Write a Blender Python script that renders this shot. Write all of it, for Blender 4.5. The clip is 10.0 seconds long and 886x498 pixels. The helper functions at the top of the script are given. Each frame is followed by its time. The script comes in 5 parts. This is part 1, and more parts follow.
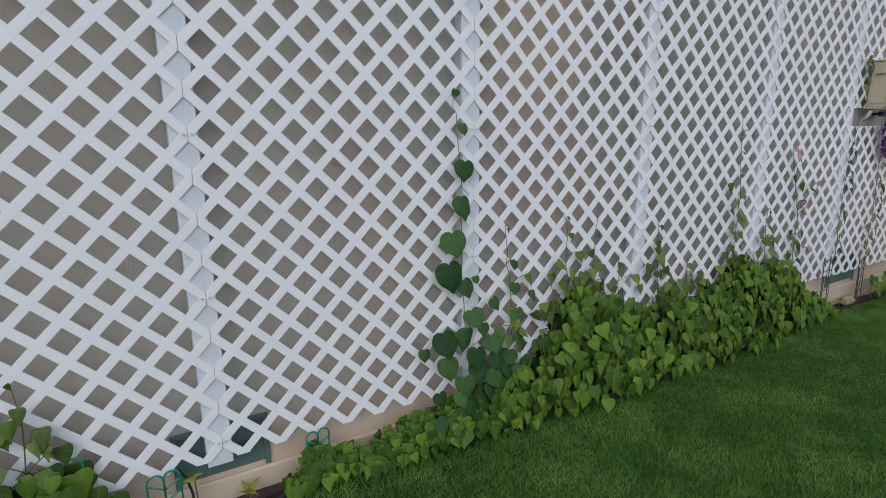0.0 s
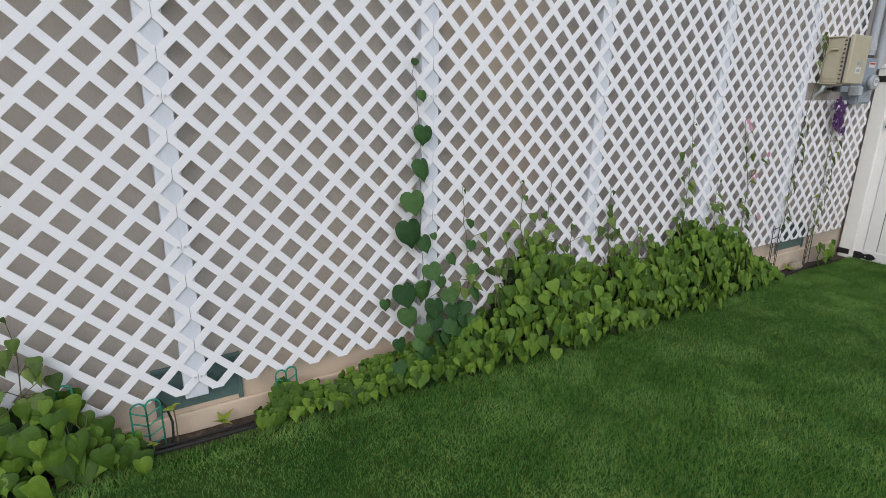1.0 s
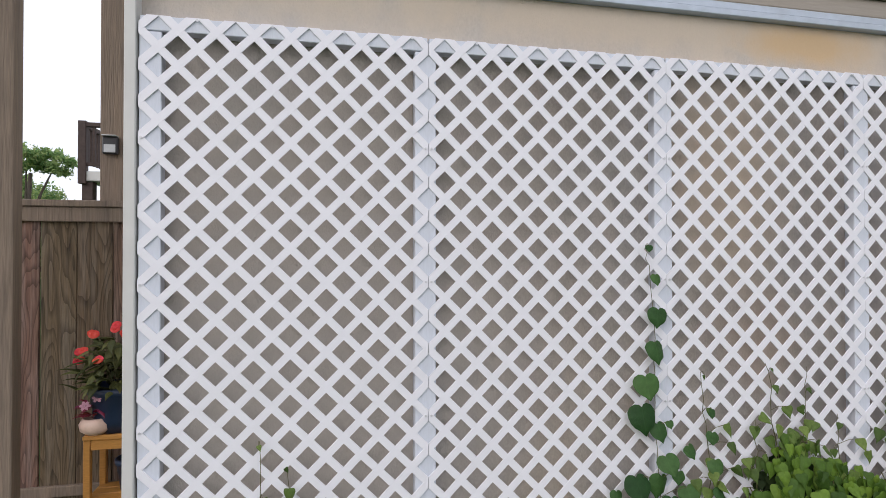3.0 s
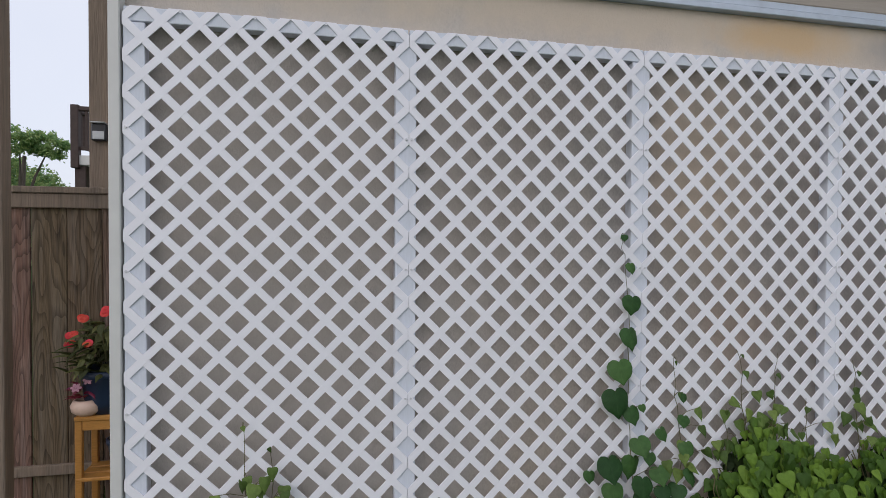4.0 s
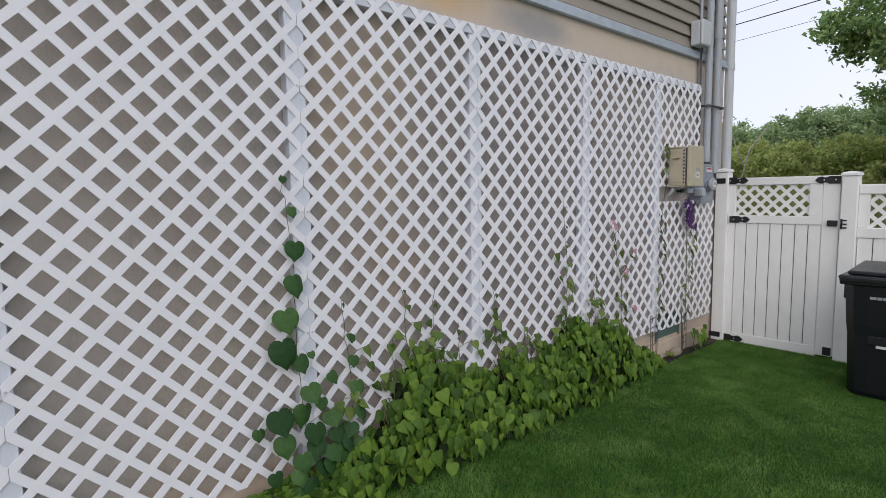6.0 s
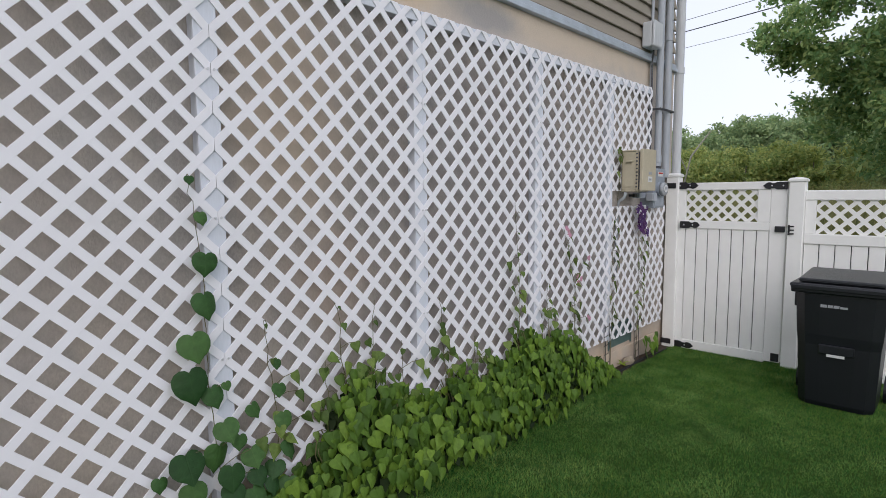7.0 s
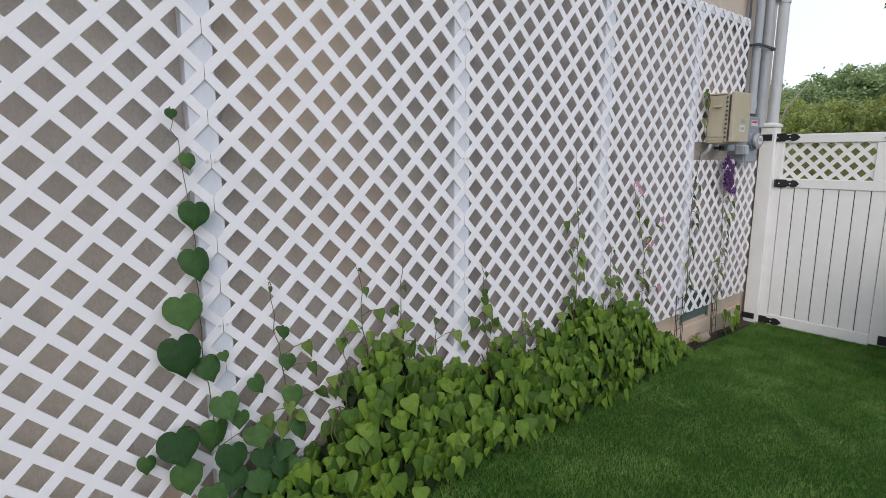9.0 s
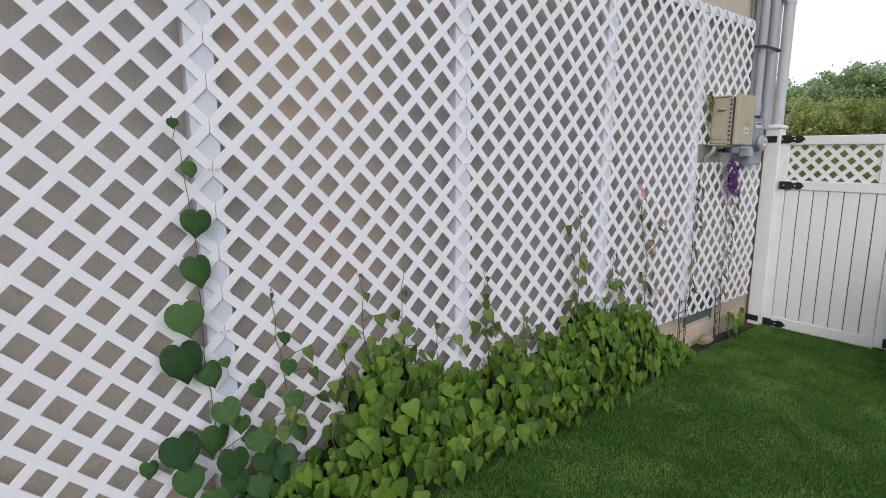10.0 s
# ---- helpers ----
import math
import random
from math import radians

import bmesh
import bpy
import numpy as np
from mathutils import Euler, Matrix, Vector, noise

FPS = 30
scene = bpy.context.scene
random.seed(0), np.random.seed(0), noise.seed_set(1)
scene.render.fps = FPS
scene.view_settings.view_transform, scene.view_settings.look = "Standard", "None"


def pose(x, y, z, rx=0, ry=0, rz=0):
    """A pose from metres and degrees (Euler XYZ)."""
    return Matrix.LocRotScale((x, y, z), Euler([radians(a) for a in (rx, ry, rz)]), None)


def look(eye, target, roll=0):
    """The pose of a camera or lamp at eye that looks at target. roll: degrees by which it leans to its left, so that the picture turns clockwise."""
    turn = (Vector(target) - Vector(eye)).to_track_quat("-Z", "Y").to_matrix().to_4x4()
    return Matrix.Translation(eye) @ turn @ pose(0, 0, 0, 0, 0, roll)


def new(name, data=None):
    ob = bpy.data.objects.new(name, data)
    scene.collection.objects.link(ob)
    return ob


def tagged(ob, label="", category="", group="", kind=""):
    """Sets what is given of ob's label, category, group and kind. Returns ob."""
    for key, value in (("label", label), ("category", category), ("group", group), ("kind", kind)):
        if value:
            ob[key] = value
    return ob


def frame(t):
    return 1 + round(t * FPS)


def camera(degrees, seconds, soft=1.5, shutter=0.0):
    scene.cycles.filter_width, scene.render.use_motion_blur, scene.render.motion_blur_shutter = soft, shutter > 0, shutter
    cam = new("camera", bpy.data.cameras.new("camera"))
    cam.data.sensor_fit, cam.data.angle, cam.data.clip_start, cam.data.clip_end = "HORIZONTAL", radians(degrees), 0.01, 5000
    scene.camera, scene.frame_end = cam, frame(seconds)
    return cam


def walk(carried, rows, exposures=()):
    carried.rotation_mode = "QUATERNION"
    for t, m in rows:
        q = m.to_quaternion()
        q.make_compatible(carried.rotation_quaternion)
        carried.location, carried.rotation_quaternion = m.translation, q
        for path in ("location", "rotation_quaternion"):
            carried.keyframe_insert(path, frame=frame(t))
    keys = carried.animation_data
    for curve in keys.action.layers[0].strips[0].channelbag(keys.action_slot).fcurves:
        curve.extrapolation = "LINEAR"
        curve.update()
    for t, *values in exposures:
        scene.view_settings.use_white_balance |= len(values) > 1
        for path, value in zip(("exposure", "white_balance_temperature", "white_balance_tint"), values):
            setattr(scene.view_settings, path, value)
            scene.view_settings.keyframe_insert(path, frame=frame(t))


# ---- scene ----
cam = camera(78.3, 10.0, soft=0.75)
PATH = [
    (0, (0.995, -2.159, 1.620), (1.984, -0.480, 1.168), -0.6),
    (0.5, (1.016, -2.393, 1.584), (1.992, -0.736, 1.035), 0.3),
    (1, (1.004, -2.437, 1.636), (2.011, -0.807, 1.064), 0.7),
    (1.5, (0.959, -2.417, 1.712), (1.984, -0.803, 1.126), 1.4),
    (2, (0.919, -2.422, 1.746), (1.877, -0.746, 1.224), 1.4),
    (2.5, (0.841, -2.442, 1.679), (1.591, -0.619, 1.344), 0.7),
    (3, (0.771, -2.455, 1.717), (1.183, -0.498, 1.736), 0.0),
    (3.2, (0.730, -2.454, 1.603), (1.077, -0.491, 1.773), 0.6),
    (4.3, (0.866, -2.557, 1.765), (1.399, -0.632, 1.655), -0.7),
    (4.5, (0.834, -2.484, 1.719), (1.627, -0.651, 1.609), -0.4),
    (5, (0.976, -2.395, 1.683), (2.224, -0.843, 1.503), -0.3),
    (5.2, (1.029, -2.414, 1.657), (2.358, -0.929, 1.482), -0.4),
    (6.3, (1.206, -2.505, 1.690), (2.516, -1.010, 1.469), -0.9),
    (6.5, (1.241, -2.519, 1.708), (2.558, -1.032, 1.479), -0.3),
    (7, (1.421, -2.269, 1.678), (2.867, -0.902, 1.480), -0.5),
    (7.5, (1.580, -2.226, 1.665), (2.841, -0.691, 1.429), -0.5),
    (8, (1.880, -2.221, 1.684), (2.929, -0.535, 1.445), -0.7),
    (8.5, (1.895, -2.182, 1.695), (3.002, -0.550, 1.365), -0.2),
    (9, (1.818, -2.047, 1.615), (3.077, -0.531, 1.269), -0.1),
    (9.5, (1.821, -2.076, 1.650), (3.052, -0.538, 1.306), -0.2),
    (10, (1.832, -2.062, 1.652), (3.075, -0.535, 1.298), -0.1),
]
walk(cam, [(t, look(eye, target, roll)) for t, eye, target, roll in PATH],
     exposures=[(0.0, -0.22, 5980, 11), (0.5, -0.08, 6080, 11), (1.0, 0.1, 6250, 11), (2.0, 0.12, 6250, 11), (3.0, 0.11, 6300, 15), (3.2, 0.11, 6300, 15), (4.3, -0.35, 6110, 14), (4.5, -0.35, 6110, 14),
                (5.0, -0.32, 6140, 14), (6.5, -0.08, 6210, 14), (7.0, -0.05, 6190, 14), (8.0, -0.02, 6160, 14), (9.0, 0.03, 6230, 14), (10.0, 0.06, 6240, 14)])

# ---- light ----
SUN_EL, SUN_AZ = 33.0, 225.0
world = bpy.data.worlds.new("overcast_sky")
scene.world = world
world.use_nodes = True
wn = world.node_tree
wn.nodes.clear()
w_out = wn.nodes.new("ShaderNodeOutputWorld")
w_add = wn.nodes.new("ShaderNodeAddShader")
w_sky = wn.nodes.new("ShaderNodeTexSky")
w_sky.sky_type = "NISHITA"
w_sky.sun_disc = False
w_sky.sun_elevation = radians(SUN_EL)
w_sky.sun_rotation = radians(SUN_AZ)
w_sky.dust_density = 3.0
w_b1 = wn.nodes.new("ShaderNodeBackground")
w_b1.inputs["Strength"].default_value = 0.035
w_b2 = wn.nodes.new("ShaderNodeBackground")
w_cloud = wn.nodes.new("ShaderNodeTexNoise")
w_cloud.inputs["Scale"].default_value = 1.6
w_cloud.inputs["Detail"].default_value = 4.0
w_ramp = wn.nodes.new("ShaderNodeValToRGB")
w_ramp.color_ramp.elements[0].position, w_ramp.color_ramp.elements[0].color = 0.3, (0.88, 0.91, 0.96, 1)
w_ramp.color_ramp.elements[1].position, w_ramp.color_ramp.elements[1].color = 0.7, (0.99, 1.0, 1.02, 1)
wn.links.new(w_cloud.outputs["Fac"], w_ramp.inputs["Fac"])
wn.links.new(w_ramp.outputs["Color"], w_b2.inputs["Color"])
w_b2.inputs["Strength"].default_value = 0.93
wn.links.new(w_sky.outputs["Color"], w_b1.inputs["Color"])
wn.links.new(w_b1.outputs[0], w_add.inputs[0])
wn.links.new(w_b2.outputs[0], w_add.inputs[1])
wn.links.new(w_add.outputs[0], w_out.inputs["Surface"])
sun = new("sun", bpy.data.lights.new("sun", "SUN"))
sun.data.energy, sun.data.angle, sun.data.color = 0.50, radians(35), (1.0, 0.98, 0.95)
sun.matrix_world = look((-7.0, -7.0, 6.4), (0, 0, 0))


# ---- materials ----
def mat(name, base, rough=0.6, metal=0.0, spots=(), grain=0.0, grain_scale=60.0, bump=0.0, bump_scale=80.0,
        vary=0.0, island=0.0, stretch=(1, 1, 1), translucent=0.0, spec=0.5):
    """base colour; spots: rows of (colour, scale, low, high, amount) laid over by noise; grain: fine light and dark; vary: per-object brightness."""
    m = bpy.data.materials.new(name)
    m.use_nodes = True
    nt = m.node_tree
    N, L = nt.nodes, nt.links
    bsdf = N["Principled BSDF"]
    bsdf.inputs["Roughness"].default_value = rough
    bsdf.inputs["Metallic"].default_value = metal
    bsdf.inputs["Specular IOR Level"].default_value = spec
    tc = N.new("ShaderNodeTexCoord")
    geo = N.new("ShaderNodeNewGeometry")
    mp = N.new("ShaderNodeMapping")
    mp.inputs["Scale"].default_value = stretch
    L.new(geo.outputs["Position"], mp.inputs["Vector"])
    vec = mp.outputs["Vector"]
    rgb = N.new("ShaderNodeRGB")
    rgb.outputs[0].default_value = (*base, 1)
    col = rgb.outputs[0]

    def mix(a, b, fac, how="MIX"):
        n = N.new("ShaderNodeMix")
        n.data_type, n.blend_type = "RGBA", how
        if isinstance(fac, float):
            n.inputs["Factor"].default_value = fac
        else:
            L.new(fac, n.inputs["Factor"])
        for sock, v in ((n.inputs["A"], a), (n.inputs["B"], b)):
            if isinstance(v, tuple):
                sock.default_value = (*v, 1)
            else:
                L.new(v, sock)
        return n.outputs["Result"]

    def rng(val, lo, hi, to_lo, to_hi):
        n = N.new("ShaderNodeMapRange")
        for i, v in enumerate((lo, hi, to_lo, to_hi)):
            n.inputs[i + 1].default_value = v
        L.new(val, n.inputs[0])
        return n.outputs[0]

    def noi(scale, detail=4.0):
        n = N.new("ShaderNodeTexNoise")
        n.inputs["Scale"].default_value = scale
        n.inputs["Detail"].default_value = detail
        L.new(vec, n.inputs["Vector"])
        return n.outputs["Fac"]

    for colour, scale, lo, hi, amount in spots:
        col = mix(col, colour, rng(noi(scale), lo, hi, 0.0, amount))
    if grain:
        v = rng(noi(grain_scale, 5.0), 0.25, 0.75, 1 - grain, 1 + grain)
        cn = N.new("ShaderNodeCombineColor")
        for i in range(3):
            L.new(v, cn.inputs[i])
        col = mix(col, cn.outputs[0], 1.0, "MULTIPLY")
    for amount, src in ((vary, "object"), (island, "island")):
        if amount:
            r = N.new("ShaderNodeObjectInfo").outputs["Random"] if src == "object" else geo.outputs["Random Per Island"]
            hs = N.new("ShaderNodeHueSaturation")
            L.new(rng(r, 0, 1, 1 - amount, 1 + amount), hs.inputs["Value"])
            L.new(rng(r, 0, 1, 0.5 + 0.035 * amount / 0.3, 0.5 - 0.045 * amount / 0.3), hs.inputs["Hue"])
            L.new(col, hs.inputs["Color"])
            col = hs.outputs["Color"]
    L.new(col, bsdf.inputs["Base Color"])
    if bump:
        b = N.new("ShaderNodeBump")
        b.inputs["Strength"].default_value = bump
        b.inputs["Distance"].default_value = 0.01
        L.new(noi(bump_scale, 6.0), b.inputs["Height"])
        L.new(b.outputs["Normal"], bsdf.inputs["Normal"])
    if translucent:
        tr = N.new("ShaderNodeBsdfTranslucent")
        L.new(col, tr.inputs["Color"])
        ms = N.new("ShaderNodeMixShader")
        ms.inputs[0].default_value = translucent
        L.new(bsdf.outputs[0], ms.inputs[1])
        L.new(tr.outputs[0], ms.inputs[2])
        L.new(ms.outputs[0], N["Material Output"].inputs["Surface"])
    return m


def leaf_mat(name, base, vein, vary):
    """A leaf: midrib and side veins in the leaf's own axes, blotches, per-leaf tint."""
    m = bpy.data.materials.new(name)
    m.use_nodes = True
    N, L = m.node_tree.nodes, m.node_tree.links
    bsdf = N["Principled BSDF"]
    bsdf.inputs["Roughness"].default_value = 0.52
    bsdf.inputs["Specular IOR Level"].default_value = 0.24

    def op(how, a, b=None):
        n = N.new("ShaderNodeMath")
        n.operation = how
        for k, v in enumerate((a, b)):
            if v is None:
                continue
            if isinstance(v, (int, float)):
                n.inputs[k].default_value = v
            else:
                L.new(v, n.inputs[k])
        return n.outputs[0]

    def rng(val, lo, hi, a, b):
        n = N.new("ShaderNodeMapRange")
        for k, v in enumerate((lo, hi, a, b)):
            n.inputs[k + 1].default_value = v
        L.new(val, n.inputs[0])
        return n.outputs[0]

    xyz = N.new("ShaderNodeSeparateXYZ")
    tc = N.new("ShaderNodeTexCoord")
    L.new(tc.outputs["Object"], xyz.inputs[0])
    ax = op("ABSOLUTE", xyz.outputs["X"])
    mid = rng(ax, 0.008, 0.035, 1.0, 0.0)
    saw = op("FRACT", op("MULTIPLY", op("SUBTRACT", xyz.outputs["Y"], op("MULTIPLY", ax, 0.75)), 4.6))
    side = rng(op("ABSOLUTE", op("SUBTRACT", saw, 0.5)), 0.0, 0.09, 1.0, 0.0)
    veins = op("MAXIMUM", mid, op("MULTIPLY", side, 0.7))
    no = N.new("ShaderNodeTexNoise")
    no.inputs["Scale"].default_value = 3.5
    no.inputs["Detail"].default_value = 5.0
    info = N.new("ShaderNodeObjectInfo")
    shift = N.new("ShaderNodeVectorMath")
    L.new(tc.outputs["Object"], shift.inputs[0])
    L.new(info.outputs["Location"], shift.inputs[1])
    L.new(shift.outputs[0], no.inputs["Vector"])
    mx = N.new("ShaderNodeMix")
    mx.data_type = "RGBA"
    mx.inputs["A"].default_value, mx.inputs["B"].default_value = (*base, 1), (*vein, 1)
    L.new(op("MULTIPLY", veins, 0.13), mx.inputs["Factor"])
    hs = N.new("ShaderNodeHueSaturation")
    r = info.outputs["Random"]
    L.new(op("MULTIPLY", rng(r, 0, 1, 1 - vary, 1 + vary), rng(no.outputs["Fac"], 0.3, 0.7, 0.82, 1.16)), hs.inputs["Value"])
    L.new(rng(r, 0, 1, 0.512, 0.482), hs.inputs["Hue"])
    L.new(mx.outputs["Result"], hs.inputs["Color"])
    L.new(hs.outputs["Color"], bsdf.inputs["Base Color"])
    bp = N.new("ShaderNodeBump")
    bp.inputs["Strength"].default_value, bp.inputs["Distance"].default_value = 0.20, 0.03
    L.new(op("SUBTRACT", no.outputs["Fac"], op("MULTIPLY", veins, 0.5)), bp.inputs["Height"])
    L.new(bp.outputs["Normal"], bsdf.inputs["Normal"])
    tr = N.new("ShaderNodeBsdfTranslucent")
    L.new(hs.outputs["Color"], tr.inputs["Color"])
    ms = N.new("ShaderNodeMixShader")
    ms.inputs[0].default_value = 0.09
    L.new(bsdf.outputs[0], ms.inputs[1])
    L.new(tr.outputs[0], ms.inputs[2])
    L.new(ms.outputs[0], N["Material Output"].inputs["Surface"])
    return m


M_VINYL = mat("white_vinyl_lattice", (0.89, 0.88, 0.92), 0.38, grain=0.025, grain_scale=9, spots=[((0.62, 0.62, 0.62), 2.3, 0.58, 0.85, 0.35)], bump=0.05, bump_scale=40)
M_FURRING = mat("white_painted_board", (0.68, 0.71, 0.78), 0.5, grain=0.04, grain_scale=30, stretch=(4, 4, 0.6), spots=[((0.45, 0.45, 0.45), 3, 0.6, 0.85, 0.4)], bump=0.1)
M_STUCCO = mat("stucco", (0.455, 0.405, 0.360), 0.92, grain=0.12, grain_scale=120,
               spots=[((0.47, 0.44, 0.41), 1.5, 0.42, 0.6, 0.8), ((0.55, 0.47, 0.38), 0.9, 0.58, 0.70, 0.6), ((0.54, 0.475, 0.41), 3.1, 0.55, 0.7, 0.6),
                      ((0.57, 0.52, 0.45), 4.2, 0.56, 0.72, 0.55), ((0.36, 0.345, 0.315), 6.0, 0.56, 0.72, 0.5), ((0.44, 0.34, 0.25), 13.0, 0.70, 0.80, 0.3)], bump=0.28, bump_scale=150, stretch=(1, 1, 0.6))


def rust_stain(m, x, z, rx, rz, colour, amount):
    """A ragged stain of its own shape on the wall, laid over the base colour."""
    N, L = m.node_tree.nodes, m.node_tree.links
    bsdf = N["Principled BSDF"]
    old = bsdf.inputs["Base Color"].links[0].from_socket
    geo = N.new("ShaderNodeNewGeometry")
    sub = N.new("ShaderNodeVectorMath")
    sub.operation = "SUBTRACT"
    sub.inputs[1].default_value = (x, WALL_Y, z)
    sc = N.new("ShaderNodeVectorMath")
    sc.operation = "MULTIPLY"
    sc.inputs[1].default_value = (1 / rx, 0, 1 / rz)
    ln = N.new("ShaderNodeVectorMath")
    ln.operation = "LENGTH"
    no = N.new("ShaderNodeTexNoise")
    no.inputs["Scale"].default_value, no.inputs["Detail"].default_value = 7.0, 6.0
    ad = N.new("ShaderNodeMath")
    mr = N.new("ShaderNodeMapRange")
    for k, v in enumerate((0.95, 1.75, amount, 0.0)):
        mr.inputs[k + 1].default_value = v
    mx = N.new("ShaderNodeMix")
    mx.data_type = "RGBA"
    mx.inputs["B"].default_value = (*colour, 1)
    L.new(geo.outputs["Position"], sub.inputs[0])
    L.new(geo.outputs["Position"], no.inputs["Vector"])
    L.new(sub.outputs[0], sc.inputs[0])
    L.new(sc.outputs[0], ln.inputs[0])
    L.new(ln.outputs["Value"], ad.inputs[0])
    L.new(no.outputs["Fac"], ad.inputs[1])
    L.new(ad.outputs[0], mr.inputs[0])
    L.new(mr.outputs[0], mx.inputs["Factor"])
    L.new(old, mx.inputs["A"])
    L.new(mx.outputs["Result"], bsdf.inputs["Base Color"])


WALL_Y = 0.062
rust_stain(M_STUCCO, 0.75, 1.45, 1.25, 1.5, (0.53, 0.48, 0.43), 0.7)
rust_stain(M_STUCCO, 4.6, 1.6, 1.2, 1.3, (0.39, 0.365, 0.36), 0.6)
rust_stain(M_STUCCO, 2.85, 2.15, 0.40, 0.62, (0.68, 0.57, 0.45), 0.7)
rust_stain(M_STUCCO, 3.05, 1.25, 0.30, 0.30, (0.54, 0.42, 0.33), 0.5)
rust_stain(M_STUCCO, 3.0, 0.14, 5.0, 0.22, (0.66, 0.51, 0.37), 0.8)
rust_stain(M_STUCCO, 4.0, 2.90, 5.0, 0.20, (0.64, 0.53, 0.41), 0.75)
rust_stain(M_STUCCO, 3.35, 2.86, 0.45, 0.12, (0.62, 0.42, 0.22), 0.75)
rust_stain(M_STUCCO, 4.3, 2.84, 0.42, 0.12, (0.30, 0.30, 0.31), 0.75)
rust_stain(M_STUCCO, 3.6, 0.9, 0.40, 0.35, (0.33, 0.31, 0.295), 0.7)
M_SIDING = mat("taupe_vinyl_siding", (0.30, 0.265, 0.215), 0.55, grain=0.06, grain_scale=60, stretch=(0.15, 1, 1.6), vary=0.05, bump=0.15, bump_scale=40)
M_FLASH = mat("galvanised_flashing", (0.52, 0.57, 0.64), 0.42, metal=0.35, grain=0.08, grain_scale=14, spots=[((0.36, 0.38, 0.40), 4, 0.55, 0.8, 0.5)])
M_TRIM = mat("white_corner_trim", (0.66, 0.65, 0.62), 0.5, grain=0.05, grain_scale=10, spots=[((0.45, 0.42, 0.38), 5, 0.58, 0.8, 0.4)])
M_VENT = mat("dark_green_vent_paint", (0.095, 0.155, 0.145), 0.6, grain=0.12, grain_scale=40, spots=[((0.15, 0.18, 0.16), 9, 0.55, 0.8, 0.4)], bump=0.2)
M_LAWN = mat("lawn", (0.026, 0.062, 0.012), 0.95, spec=0.08, grain=0.35, grain_scale=140, spots=[((0.04, 0.08, 0.014), 2.2, 0.4, 0.7, 0.7), ((0.025, 0.055, 0.014), 6.0, 0.5, 0.75, 0.6)], bump=0.8, bump_scale=220)
M_BLADE = mat("grass_blade", (0.090, 0.225, 0.040), 0.7, spots=[((0.19, 0.36, 0.09), 2.1, 0.44, 0.64, 0.8), ((0.050, 0.142, 0.022), 4.8, 0.46, 0.66, 0.7), ((0.15, 0.27, 0.09), 14.0, 0.58, 0.72, 0.55)], island=0.42, translucent=0.2, spec=0.22)
M_SOIL = mat("brown_soil", (0.06, 0.04, 0.028), 0.95, grain=0.4, grain_scale=90, spots=[((0.17, 0.12, 0.085), 14, 0.55, 0.7, 0.7)], bump=1.0, bump_scale=60)
M_LEAF = leaf_mat("heart_leaf_green", (0.080, 0.156, 0.018), (0.12, 0.21, 0.035), 0.55)
# Same leaf darkened: shade deep in the foliage is put into this colour.
M_LEAF_SHADE = mat("shade_dark_leaf", (0.014, 0.032, 0.006), 0.7, island=0.25, translucent=0.2, spec=0.3)
M_SPRAY = leaf_mat("small_climber_leaf", (0.10, 0.145, 0.035), (0.15, 0.19, 0.06), 0.45)
M_LEAF_BIG = leaf_mat("climber_leaf_dark_green", (0.036, 0.095, 0.024), (0.07, 0.14, 0.04), 0.38)
M_LEAF_POT = leaf_mat("bronze_green_leaf", (0.085, 0.095, 0.030), (0.14, 0.12, 0.05), 0.45)
M_LEAF_LIME = mat("lime_leaf", (0.24, 0.31, 0.03), 0.5, vary=0.15, translucent=0.25, grain=0.1)
M_LEAF_FAR = mat("tree_leaf", (0.28, 0.42, 0.16), 0.55, island=0.32, translucent=0.42, spec=0.3, spots=[((0.23, 0.31, 0.09), 0.9, 0.5, 0.7, 0.6)])
# Leaf colour paled so that aerial haze sits in the base colour.
M_LEAF_FAR2 = mat("hazed_wood_leaf", (0.32, 0.43, 0.21), 0.7, island=0.22, translucent=0.32, spec=0.2)
M_LEAF_SHRUB = mat("shrub_leaf", (0.40, 0.48, 0.16), 0.65, island=0.30, translucent=0.3, spec=0.2, spots=[((0.27, 0.29, 0.10), 0.5, 0.5, 0.7, 0.6)])
M_STEM = mat("green_brown_stem", (0.115, 0.105, 0.045), 0.7, grain=0.15, grain_scale=50)
M_BARK = mat("bark", (0.11, 0.09, 0.07), 0.9, grain=0.3, grain_scale=20, bump=0.8, bump_scale=25, stretch=(1, 1, 0.25))
M_DEAD = mat("bare_dead_wood", (0.42, 0.40, 0.33), 0.85, grain=0.15, grain_scale=15)
M_TALL = mat("tall_grass", (0.24, 0.25, 0.10), 0.8, island=0.25, translucent=0.2, spec=0.2)
M_GATE = mat("white_vinyl_fence", (0.92, 0.915, 0.89), 0.36, grain=0.02, grain_scale=12, vary=0.015, spots=[((0.70, 0.69, 0.64), 3.0, 0.58, 0.85, 0.35)])
M_GROOVE = mat("board_joint", (0.10, 0.10, 0.10), 0.7, grain=0.1)
M_BLACKMETAL = mat("black_powder_coat", (0.018, 0.018, 0.020), 0.42, grain=0.1, bump=0.1)
M_BIN = mat("black_plastic", (0.006, 0.007, 0.010), 0.38, grain=0.15, grain_scale=300, bump=0.12, bump_scale=400, spots=[((0.014, 0.016, 0.020), 3, 0.5, 0.8, 0.5)])
M_LID = mat("black_lid_plastic", (0.009, 0.010, 0.013), 0.30, grain=0.15, grain_scale=300, bump=0.15, bump_scale=400)
